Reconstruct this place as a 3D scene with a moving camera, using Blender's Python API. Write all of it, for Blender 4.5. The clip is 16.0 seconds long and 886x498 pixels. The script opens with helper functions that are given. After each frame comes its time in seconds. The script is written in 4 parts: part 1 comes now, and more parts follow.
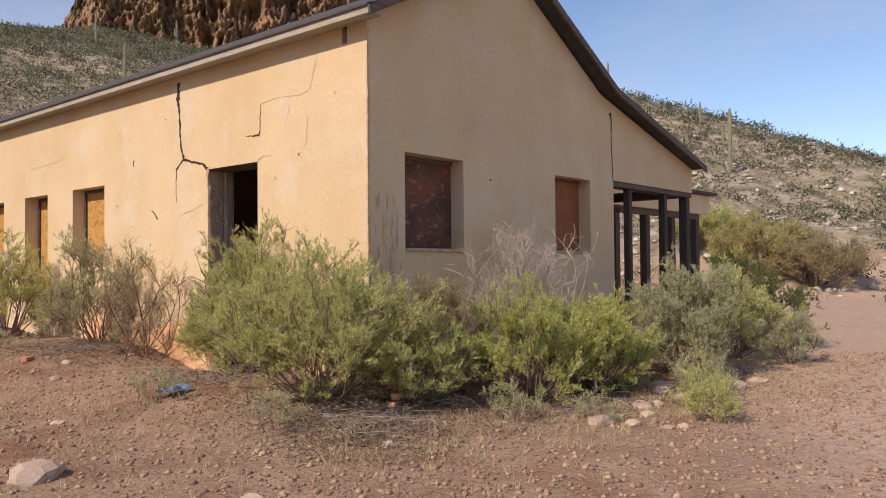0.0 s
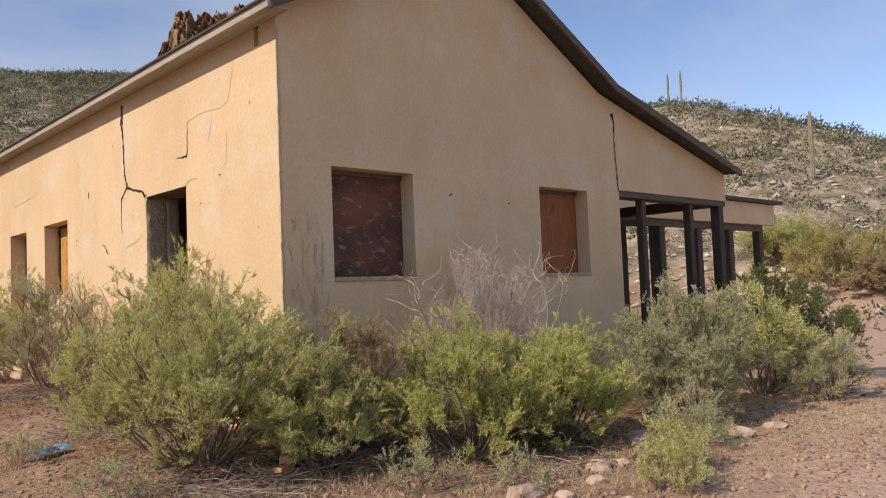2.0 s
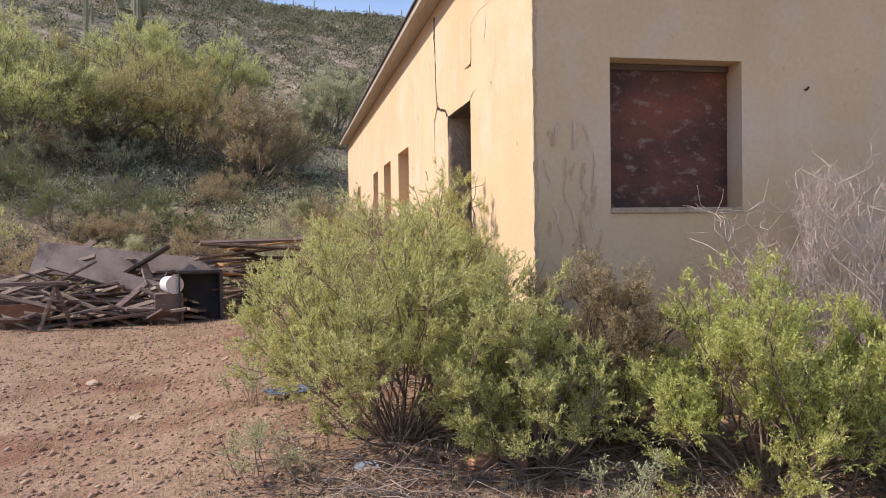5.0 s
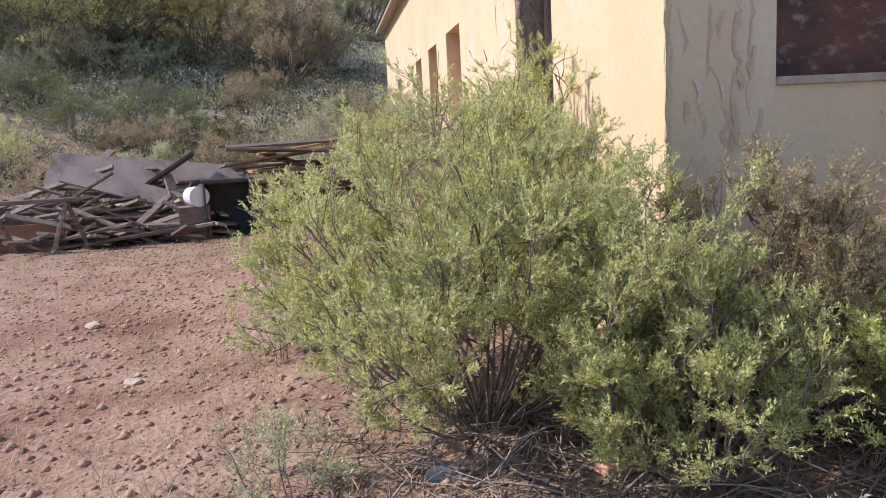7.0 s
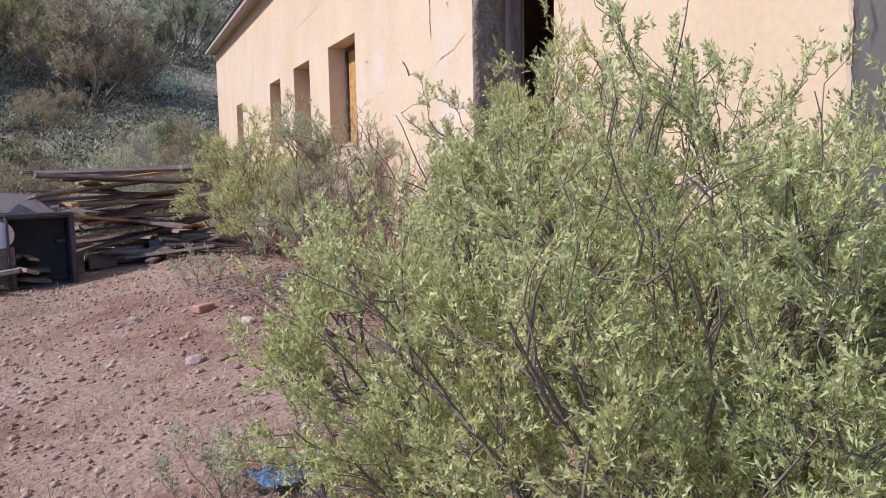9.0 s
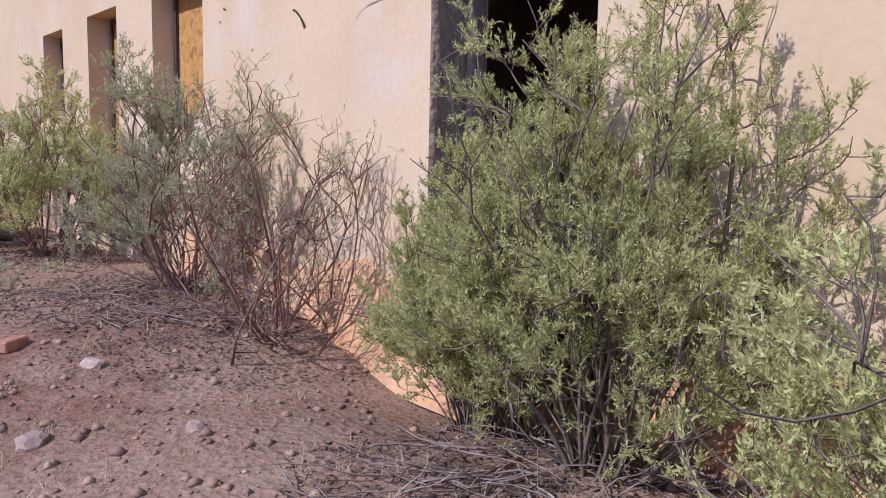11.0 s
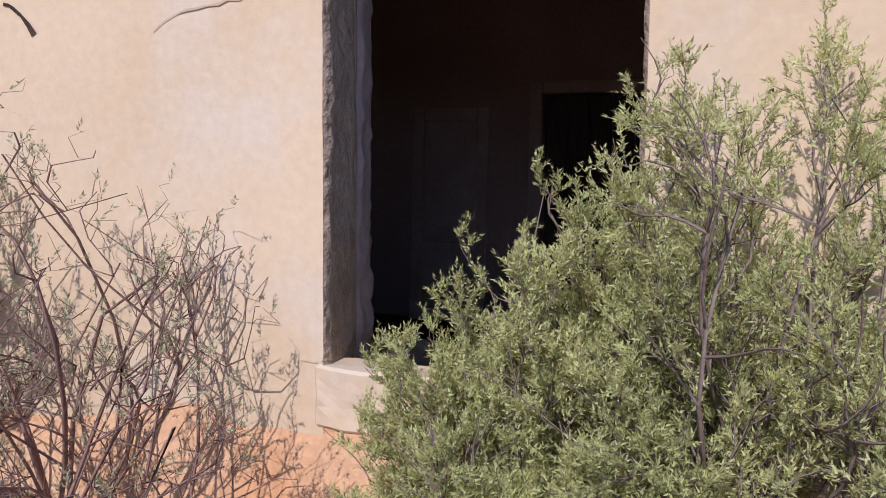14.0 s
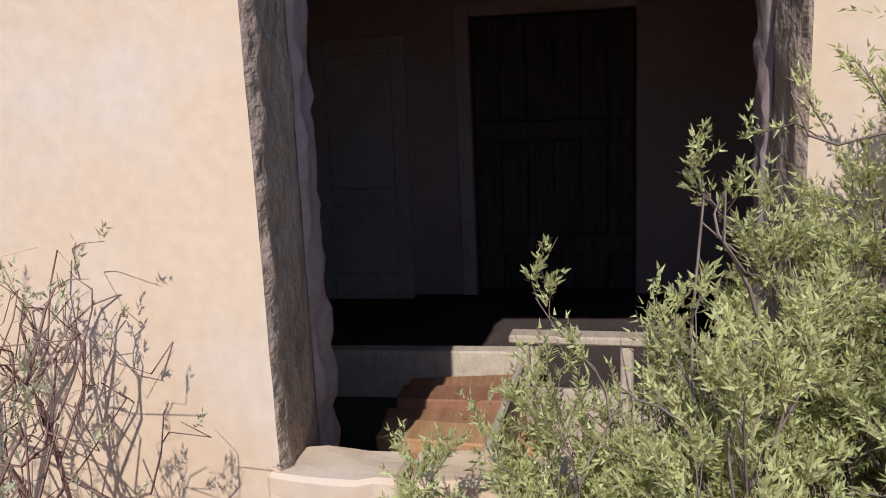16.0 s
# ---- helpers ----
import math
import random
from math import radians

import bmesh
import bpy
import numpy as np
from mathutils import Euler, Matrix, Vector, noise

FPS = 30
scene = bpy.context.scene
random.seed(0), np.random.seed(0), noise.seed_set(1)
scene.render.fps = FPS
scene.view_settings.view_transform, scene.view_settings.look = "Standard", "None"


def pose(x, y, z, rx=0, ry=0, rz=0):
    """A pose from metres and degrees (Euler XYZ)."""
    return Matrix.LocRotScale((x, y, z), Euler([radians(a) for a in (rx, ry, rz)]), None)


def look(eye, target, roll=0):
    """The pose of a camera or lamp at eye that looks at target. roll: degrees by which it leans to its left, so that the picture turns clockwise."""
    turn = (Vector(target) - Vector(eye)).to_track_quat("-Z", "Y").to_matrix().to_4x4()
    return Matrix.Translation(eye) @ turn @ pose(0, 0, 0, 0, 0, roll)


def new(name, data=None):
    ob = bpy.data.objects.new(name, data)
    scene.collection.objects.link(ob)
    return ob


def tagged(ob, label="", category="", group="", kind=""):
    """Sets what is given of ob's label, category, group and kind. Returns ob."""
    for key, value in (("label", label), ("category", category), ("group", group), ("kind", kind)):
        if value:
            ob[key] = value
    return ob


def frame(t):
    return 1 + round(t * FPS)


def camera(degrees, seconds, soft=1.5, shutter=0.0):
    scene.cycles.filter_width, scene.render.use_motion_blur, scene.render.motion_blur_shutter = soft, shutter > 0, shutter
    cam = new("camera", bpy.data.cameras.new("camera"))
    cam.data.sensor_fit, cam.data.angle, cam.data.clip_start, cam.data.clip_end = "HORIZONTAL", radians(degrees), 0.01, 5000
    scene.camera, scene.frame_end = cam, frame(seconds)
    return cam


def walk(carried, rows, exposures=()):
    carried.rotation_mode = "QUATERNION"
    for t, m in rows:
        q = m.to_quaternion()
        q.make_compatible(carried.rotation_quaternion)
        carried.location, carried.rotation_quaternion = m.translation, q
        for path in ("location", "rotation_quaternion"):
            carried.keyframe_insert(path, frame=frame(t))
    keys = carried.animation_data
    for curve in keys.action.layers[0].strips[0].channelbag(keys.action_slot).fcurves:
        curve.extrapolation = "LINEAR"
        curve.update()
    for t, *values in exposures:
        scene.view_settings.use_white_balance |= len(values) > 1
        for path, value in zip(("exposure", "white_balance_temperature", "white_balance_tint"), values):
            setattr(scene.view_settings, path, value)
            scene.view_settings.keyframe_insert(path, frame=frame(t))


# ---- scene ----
cam = camera(59.1, 16.0, soft=1.0)
PATH = [
    (0, (-6.713, -6.925, 1.54), (-5.191, -5.628, 1.585), -0.5),
    (0.5, (-6.135, -7.056, 1.567), (-4.679, -5.691, 1.702), -0.9),
    (1, (-5.531, -7.048, 1.556), (-4.084, -5.673, 1.686), -1.4),
    (1.5, (-4.921, -7.064, 1.552), (-3.45, -5.714, 1.671), -2.1),
    (2, (-4.403, -7.164, 1.568), (-3.035, -5.709, 1.679), -2.3),
    (2.5, (-3.789, -7.057, 1.565), (-2.365, -5.653, 1.559), -1.4),
    (3, (-3.338, -7.061, 1.565), (-2.007, -5.568, 1.578), -0.5),
    (3.5, (-2.857, -7.016, 1.55), (-1.621, -5.444, 1.58), -0.6),
    (4, (-2.387, -6.857, 1.547), (-1.378, -5.131, 1.605), -0.5),
    (4.5, (-2.051, -6.602, 1.561), (-1.495, -4.681, 1.571), -0.2),
    (5, (-1.974, -6.125, 1.588), (-1.588, -4.163, 1.549), -0.8),
    (5.2, (-1.977, -5.912, 1.597), (-1.57, -3.955, 1.558), -1.3),
    (7.5, (-1.887, -3.806, 1.55), (-1.638, -1.85, 1.217), -3.2),
    (8, (-2.145, -3.32, 1.494), (-1.702, -1.387, 1.237), -1.7),
    (8.5, (-2.382, -2.796, 1.529), (-1.704, -0.927, 1.312), -1.2),
    (9, (-2.648, -2.24, 1.498), (-1.89, -0.402, 1.283), -1.1),
    (9.5, (-2.877, -1.736, 1.538), (-1.993, 0.042, 1.305), -0.4),
    (12, (-3.019, 0.691, 1.409), (-1.508, 1.983, 1.193), 1.8),
    (12.5, (-2.928, 1.059, 1.517), (-1.325, 2.238, 1.314), 1.8),
    (13, (-2.861, 1.382, 1.579), (-1.19, 2.461, 1.363), 1.1),
    (13.5, (-2.759, 1.664, 1.73), (-0.981, 2.541, 1.47), 0.9),
    (14, (-2.812, 2.003, 1.748), (-0.93, 2.653, 1.558), 0.7),
    (14.5, (-2.678, 2.206, 1.781), (-0.799, 2.85, 1.553), 0.6),
    (15, (-2.426, 2.472, 1.939), (-0.513, 2.96, 1.619), -0.7),
    (15.5, (-2.054, 2.63, 1.841), (-0.13, 3.055, 1.497), -3.1),
    (16, (-1.777, 2.736, 1.89), (0.16, 3.062, 1.513), -2.6),
]
EXPOSURES = [(0, 0.1, 7000, 17), (3.5, 0.22, 6950, 17), (5, 0.48, 6400, 16), (7.5, 0.62, 5700, 15), (8.3, 0.5, 5500, 17), (9.5, 0.28, 5200, 19), (12, 0.02, 5200, 25), (14, 0.04, 5300, 21), (16, 0.12, 5400, 17)]
walk(cam, [(t, look(e, g, r)) for t, e, g, r in PATH], EXPOSURES)

# ---- light ----
SUN_TRAVEL = Vector((0.97, -0.07, -0.77)).normalized()
world = bpy.data.worlds.new("sky")
scene.world = world
world.use_nodes = True
wn = world.node_tree.nodes
wl = world.node_tree.links
sky = wn.new("ShaderNodeTexSky")
sky.sky_type = "NISHITA"
sky.sun_disc = False
sky.sun_elevation = math.asin(-SUN_TRAVEL.z)
sky.sun_rotation = math.atan2(-SUN_TRAVEL.x, -SUN_TRAVEL.y)
sky.air_density, sky.dust_density, sky.ozone_density = 0.85, 0.1, 3.0
co = wn.new("ShaderNodeTexCoord")
mp = wn.new("ShaderNodeMapping")
mp.inputs["Scale"].default_value = (1.2, 2.2, 5.0)
cn = wn.new("ShaderNodeTexNoise")
cn.inputs["Scale"].default_value = 1.3
cn.inputs["Detail"].default_value = 6
cr = wn.new("ShaderNodeMapRange")
cr.inputs[1].default_value, cr.inputs[2].default_value = 0.36, 0.72
cr.inputs[3].default_value, cr.inputs[4].default_value = 0.0, 0.75
mx = wn.new("ShaderNodeMix")
mx.data_type = "RGBA"
mx.inputs[7].default_value = (3.4, 3.9, 4.8, 1)
wl.new(co.outputs["Generated"], mp.inputs[0])
wl.new(mp.outputs[0], cn.inputs["Vector"])
wl.new(cn.outputs["Fac"], cr.inputs[0])
wl.new(cr.outputs[0], mx.inputs[0])
wl.new(sky.outputs[0], mx.inputs[6])
wl.new(mx.outputs[2], wn["Background"].inputs[0])
wn["Background"].inputs[1].default_value = 0.15
sun = new("sun", bpy.data.lights.new("sun", "SUN"))
sun.data.energy, sun.data.angle, sun.data.color = 3.8, radians(0.55), (1.0, 0.9, 0.77)
sun.rotation_mode = "QUATERNION"
sun.rotation_quaternion = SUN_TRAVEL.to_track_quat("-Z", "Y")


# ---- materials ----
def mat(name, a, b, scale=3.0, rough=0.85, bump=0.3, grain=60.0, stain=None, stain_scale=0.7, stain_at=(0.55, 0.7),
        stretch=(1, 1, 1), metal=0.0, island=0.0, through_light=0.0, depth=0.01, per_object=0.0, vary=0.15):
    m = bpy.data.materials.new(name)
    m.use_nodes = True
    n, k = m.node_tree.nodes, m.node_tree.links
    p = n["Principled BSDF"]
    p.inputs["Roughness"].default_value = rough
    p.inputs["Metallic"].default_value = metal
    p.inputs["Specular IOR Level"].default_value = 0.25
    geo = n.new("ShaderNodeNewGeometry")
    mpn = n.new("ShaderNodeMapping")
    mpn.inputs["Scale"].default_value = stretch
    k.new(geo.outputs["Position"], mpn.inputs[0])
    big = n.new("ShaderNodeTexNoise")
    big.inputs["Scale"].default_value, big.inputs["Detail"].default_value = scale, 5
    k.new(mpn.outputs[0], big.inputs["Vector"])
    ramp = n.new("ShaderNodeMapRange")
    ramp.inputs[1].default_value, ramp.inputs[2].default_value = 0.3, 0.7
    k.new(big.outputs["Fac"], ramp.inputs[0])
    mixn = n.new("ShaderNodeMix")
    mixn.data_type = "RGBA"
    mixn.inputs[6].default_value, mixn.inputs[7].default_value = (*a, 1), (*b, 1)
    k.new(ramp.outputs[0], mixn.inputs[0])
    out = mixn.outputs[2]
    if stain:
        sn = n.new("ShaderNodeTexNoise")
        sn.inputs["Scale"].default_value, sn.inputs["Detail"].default_value = stain_scale, 8
        sn.inputs["Roughness"].default_value = 0.65
        k.new(mpn.outputs[0], sn.inputs["Vector"])
        sr = n.new("ShaderNodeMapRange")
        sr.inputs[1].default_value, sr.inputs[2].default_value = stain_at
        k.new(sn.outputs["Fac"], sr.inputs[0])
        sm = n.new("ShaderNodeMix")
        sm.data_type = "RGBA"
        sm.inputs[7].default_value = (*stain, 1)
        k.new(sr.outputs[0], sm.inputs[0])
        k.new(out, sm.inputs[6])
        out = sm.outputs[2]
    fine = n.new("ShaderNodeTexNoise")
    fine.inputs["Scale"].default_value, fine.inputs["Detail"].default_value = grain, 6
    k.new(mpn.outputs[0], fine.inputs["Vector"])
    hs = n.new("ShaderNodeHueSaturation")
    k.new(out, hs.inputs["Color"])
    gr = n.new("ShaderNodeMapRange")
    gr.inputs[1].default_value, gr.inputs[2].default_value = 0.25, 0.75
    gr.inputs[3].default_value, gr.inputs[4].default_value = 1 - vary, 1 + vary
    k.new(fine.outputs["Fac"], gr.inputs[0])
    val = gr.outputs[0]
    if island or per_object:
        src = geo.outputs["Random Per Island"]
        if per_object:
            oi = n.new("ShaderNodeObjectInfo")
            src = oi.outputs["Random"]
        ir = n.new("ShaderNodeMapRange")
        amount = island or per_object
        ir.inputs[3].default_value, ir.inputs[4].default_value = 1 - amount, 1 + amount
        k.new(src, ir.inputs[0])
        mu = n.new("ShaderNodeMath")
        mu.operation = "MULTIPLY"
        k.new(val, mu.inputs[0])
        k.new(ir.outputs[0], mu.inputs[1])
        val = mu.outputs[0]
        hr = n.new("ShaderNodeMapRange")
        hr.inputs[3].default_value, hr.inputs[4].default_value = 0.5 - amount * 0.06, 0.5 + amount * 0.06
        k.new(src, hr.inputs[0])
        k.new(hr.outputs[0], hs.inputs["Hue"])
    k.new(val, hs.inputs["Value"])
    k.new(hs.outputs[0], p.inputs["Base Color"])
    if bump:
        bn = n.new("ShaderNodeBump")
        bn.inputs["Strength"].default_value, bn.inputs["Distance"].default_value = bump, depth
        k.new(fine.outputs["Fac"], bn.inputs["Height"])
        k.new(bn.outputs[0], p.inputs["Normal"])
    if through_light:
        tr = n.new("ShaderNodeBsdfTranslucent")
        k.new(hs.outputs[0], tr.inputs[0])
        ms = n.new("ShaderNodeMixShader")
        ms.inputs[0].default_value = through_light
        k.new(p.outputs[0], ms.inputs[1])
        k.new(tr.outputs[0], ms.inputs[2])
        k.new(ms.outputs[0], n["Material Output"].inputs[0])
    return m


STUCCO = mat("stucco", (0.60, 0.44, 0.26), (0.68, 0.515, 0.325), 0.9, 0.92, 0.16, 22, (0.66, 0.545, 0.405), 1.1, (0.5, 0.7), depth=0.014, vary=0.06)
ADOBE = mat("adobe", (0.36, 0.26, 0.18), (0.48, 0.37, 0.27), 5, 0.95, 0.9, 22, (0.44, 0.33, 0.22), 3, (0.5, 0.65), depth=0.03)
PLINTH = mat("plinth_mud", (0.57, 0.30, 0.14), (0.64, 0.40, 0.225), 2, 0.95, 0.6, 25, depth=0.02)
SILLSTONE = mat("sill_cement", (0.60, 0.45, 0.32), (0.67, 0.52, 0.39), 4, 0.9, 0.4, 40)
CRACK = mat("crack_dark", (0.035, 0.022, 0.015), (0.07, 0.045, 0.03), 12, 0.95, 0.4, 60)
SCRATCH = mat("scratch_plaster", (0.49, 0.36, 0.22), (0.56, 0.43, 0.29), 12, 0.95, 0.3, 60)
FASCIA = mat("fascia_wood", (0.33, 0.29, 0.24), (0.45, 0.40, 0.34), 6, 0.85, 0.5, 30, stretch=(6, 0.4, 6))
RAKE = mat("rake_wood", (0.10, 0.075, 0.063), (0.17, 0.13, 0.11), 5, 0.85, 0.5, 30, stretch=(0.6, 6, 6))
ROOFING = mat("roofing", (0.06, 0.055, 0.055), (0.10, 0.09, 0.085), 5, 0.9, 0.6, 40, per_object=0.0)
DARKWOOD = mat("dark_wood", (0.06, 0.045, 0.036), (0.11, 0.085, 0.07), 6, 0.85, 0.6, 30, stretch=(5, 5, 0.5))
OSB = mat("osb", (0.42, 0.21, 0.055), (0.58, 0.33, 0.11), 14, 0.75, 0.3, 70, (0.32, 0.15, 0.04), 9, (0.55, 0.62))
PLYDARK = mat("ply_dark", (0.06, 0.038, 0.032), (0.20, 0.075, 0.042), 2.2, 0.7, 0.3, 30, (0.27, 0.20, 0.165), 8.0, (0.55, 0.72), stretch=(1, 1, 1.5))
PLYRED = mat("ply_red", (0.25, 0.085, 0.035), (0.33, 0.125, 0.05), 4, 0.7, 0.3, 30, (0.16, 0.06, 0.03), 4, (0.55, 0.72), stretch=(2, 1, 0.6))
TRIM = mat("trim_wood", (0.36, 0.27, 0.18), (0.48, 0.38, 0.28), 8, 0.8, 0.4, 40)
PLANK = mat("plank_orange", (0.34, 0.17, 0.075), (0.46, 0.26, 0.13), 5, 0.8, 0.4, 30, stretch=(0.5, 6, 6), per_object=0.2)
PALEWOOD = mat("pale_wood", (0.46, 0.37, 0.25), (0.58, 0.48, 0.34), 5, 0.8, 0.4, 30, stretch=(1, 6, 3), per_object=0.1)
GREYWOOD = mat("grey_wood", (0.12, 0.083, 0.066), (0.27, 0.20, 0.16), 5, 0.85, 0.6, 30, stretch=(0.8, 3, 5), per_object=0.35)
SHEET = mat("old_panel", (0.20, 0.155, 0.135), (0.29, 0.23, 0.20), 2.5, 0.8, 0.3, 30, (0.12, 0.09, 0.08), 2, (0.5, 0.7))
STEEL = mat("dark_steel", (0.05, 0.05, 0.052), (0.085, 0.08, 0.078), 3, 0.6, 0.2, 30, (0.12, 0.06, 0.035), 4, (0.62, 0.75))
RUST = mat("rust", (0.25, 0.11, 0.06), (0.33, 0.17, 0.1), 6, 0.85, 0.4, 40)
WHITE = mat("white_plastic", (0.62, 0.6, 0.6), (0.72, 0.7, 0.7), 4, 0.5, 0.1, 40)
BLUE = mat("blue_plastic", (0.08, 0.14, 0.26), (0.14, 0.22, 0.36), 8, 0.5, 0.3, 40, (0.4, 0.42, 0.45), 10, (0.55, 0.65))
BRICKRED = mat("red_brick", (0.42, 0.19, 0.12), (0.5, 0.27, 0.18), 9, 0.9, 0.5, 60, per_object=0.15)
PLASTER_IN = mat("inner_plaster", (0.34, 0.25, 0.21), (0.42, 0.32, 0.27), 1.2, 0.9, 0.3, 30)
# room shade is put into this dirt colour, which mutes the sun patch
SHADED_DIRT_IN = mat("inner_dirt_shaded", (0.055, 0.04, 0.032), (0.085, 0.062, 0.05), 3, 0.95, 0.5, 25)
INDOOR = mat("inner_door_paint", (0.40, 0.31, 0.26), (0.47, 0.38, 0.32), 4, 0.7, 0.2, 40)
ROCK = mat("rock", (0.40, 0.28, 0.21), (0.52, 0.40, 0.31), 7, 0.9, 0.5, 40, per_object=0.15)
PEBBLE = mat("pebble", (0.28, 0.165, 0.115), (0.42, 0.285, 0.205), 9, 0.9, 0.3, 60, island=0.3)
CLIFF = mat("cliff_rock", (0.24, 0.12, 0.068), (0.40, 0.27, 0.15), 0.09, 0.95, 1.0, 0.6, (0.11, 0.07, 0.05), 0.09, (0.5, 0.66), stretch=(1, 1, 0.35), depth=1.5)
BARK = mat("bark", (0.17, 0.125, 0.095), (0.27, 0.205, 0.16), 20, 0.9, 0.4, 60)
BARKRED = mat("bark_red", (0.20, 0.115, 0.088), (0.30, 0.185, 0.145), 20, 0.9, 0.4, 60)
STICK = mat("fallen_stick", (0.24, 0.18, 0.145), (0.38, 0.30, 0.25), 20, 0.9, 0.2, 60, island=0.3)
DRYTWIG = mat("dry_twig", (0.46, 0.37, 0.31), (0.62, 0.53, 0.46), 20, 0.9, 0.2, 60, island=0.15)
HILLROCK = mat("hill_rock", (0.40, 0.36, 0.29), (0.54, 0.49, 0.41), 3, 0.9, 0.3, 20, island=0.25)
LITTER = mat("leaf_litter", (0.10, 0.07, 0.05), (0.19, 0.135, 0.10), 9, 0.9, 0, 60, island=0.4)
CACTUS = mat("saguaro_skin", (0.20, 0.195, 0.125), (0.27, 0.255, 0.165), 2, 0.8, 0.5, 12)


def leafmat(name, a, b):
    return mat(name, a, b, 2.2, 0.65, 0, 30, island=0.38, through_light=0.48)


LEAF_OLIVE = leafmat("leaf_olive", (0.51, 0.515, 0.21), (0.66, 0.635, 0.29))
LEAF_GREEN = leafmat("leaf_green", (0.50, 0.52, 0.175), (0.65, 0.64, 0.25))
LEAF_GREY = leafmat("leaf_grey", (0.44, 0.44, 0.255), (0.55, 0.54, 0.335))
LEAF_DARK = leafmat("leaf_dark", (0.15, 0.175, 0.065), (0.22, 0.24, 0.095))
LEAF_BROWN = leafmat("leaf_brown", (0.37, 0.285, 0.165), (0.47, 0.38, 0.225))
LEAF_YELLOW = leafmat("leaf_yellow", (0.45, 0.39, 0.165), (0.53, 0.46, 0.21))
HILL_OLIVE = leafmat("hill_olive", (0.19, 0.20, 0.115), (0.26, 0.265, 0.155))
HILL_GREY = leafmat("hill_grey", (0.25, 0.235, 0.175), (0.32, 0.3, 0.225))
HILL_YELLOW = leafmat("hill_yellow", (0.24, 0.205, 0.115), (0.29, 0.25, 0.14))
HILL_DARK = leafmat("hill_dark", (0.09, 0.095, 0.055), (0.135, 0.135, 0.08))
STRAW = mat("straw", (0.42, 0.33, 0.19), (0.55, 0.45, 0.28), 3, 0.8, 0, 30, island=0.25, through_light=0.2)


def ground_material():
    m = mat("desert_soil", (0.27, 0.165, 0.105), (0.37, 0.25, 0.17), 1.6, 0.95, 1.0, 24, (0.21, 0.105, 0.065), 0.6, (0.5, 0.64), depth=0.03, vary=0.3)
    n, k = m.node_tree.nodes, m.node_tree.links
    p = n["Principled BSDF"]
    soil = p.inputs["Base Color"].links[0].from_socket
    geo = n.new("ShaderNodeNewGeometry")
    xyz = n.new("ShaderNodeSeparateXYZ")
    k.new(geo.outputs["Position"], xyz.inputs[0])
    far = n.new("ShaderNodeMapRange")
    far.inputs[1].default_value, far.inputs[2].default_value = 0.9, 3.0
    k.new(xyz.outputs[2], far.inputs[0])
    nz = n.new("ShaderNodeTexNoise")
    nz.inputs["Scale"].default_value, nz.inputs["Detail"].default_value = 0.55, 10
    nz.inputs["Roughness"].default_value = 0.75
    k.new(geo.outputs["Position"], nz.inputs["Vector"])
    cramp = n.new("ShaderNodeValToRGB")
    e = cramp.color_ramp.elements
    e[0].position, e[0].color = 0.38, (0.12, 0.105, 0.07, 1)
    e[1].position, e[1].color = 0.66, (0.47, 0.40, 0.31, 1)
    mid = e.new(0.5)
    mid.color = (0.29, 0.23, 0.155, 1)
    k.new(nz.outputs["Fac"], cramp.inputs[0])
    # the graded track south east of the house is paler
    lane = n.new("ShaderNodeVectorMath")
    lane.operation = "DOT_PRODUCT"
    lane.inputs[1].default_value = (0.45, -0.9, 0)
    k.new(geo.outputs["Position"], lane.inputs[0])
    wob = n.new("ShaderNodeMath")
    wob.operation = "MULTIPLY_ADD"
    wob.inputs[1].default_value = 3.0
    k.new(nz.outputs["Fac"], wob.inputs[0])
    k.new(lane.outputs["Value"], wob.inputs[2])
    lr = n.new("ShaderNodeMapRange")
    lr.inputs[1].default_value, lr.inputs[2].default_value = 5.0, 6.6
    lr.inputs[3].default_value, lr.inputs[4].default_value = 0.0, 0.8
    k.new(wob.outputs[0], lr.inputs[0])
    grit = n.new("ShaderNodeValToRGB")
    g = grit.color_ramp.elements
    g[0].position, g[0].color = 0.36, (0.42, 0.275, 0.195, 1)
    g[1].position, g[1].color = 0.62, (0.56, 0.415, 0.315, 1)
    gnz = n.new("ShaderNodeTexNoise")
    gnz.inputs["Scale"].default_value, gnz.inputs["Detail"].default_value = 14, 8
    k.new(geo.outputs["Position"], gnz.inputs["Vector"])
    k.new(gnz.outputs["Fac"], grit.inputs[0])
    track = n.new("ShaderNodeMix")
    track.data_type = "RGBA"
    k.new(lr.outputs[0], track.inputs[0])
    k.new(soil, track.inputs[6])
    k.new(grit.outputs[0], track.inputs[7])
    mixn = n.new("ShaderNodeMix")
    mixn.data_type = "RGBA"
    k.new(far.outputs[0], mixn.inputs[0])
    k.new(track.outputs[2], mixn.inputs[6])
    k.new(cramp.outputs[0], mixn.inputs[7])
    k.new(mixn.outputs[2], p.inputs["Base Color"])
    return m


SOIL = ground_material()


# ---- mesh helpers ----
def obj(name, bm, material, parent=None, label="", smooth=False):
    me = bpy.data.meshes.new(name)
    bm.to_mesh(me)
    bm.free()
    if smooth:
        for f in me.polygons:
            f.use_smooth = True
    me.materials.append(material)
    ob = new(name, me)
    if parent:
        ob.parent = parent
    if label:
        ob["label"] = label
    return ob


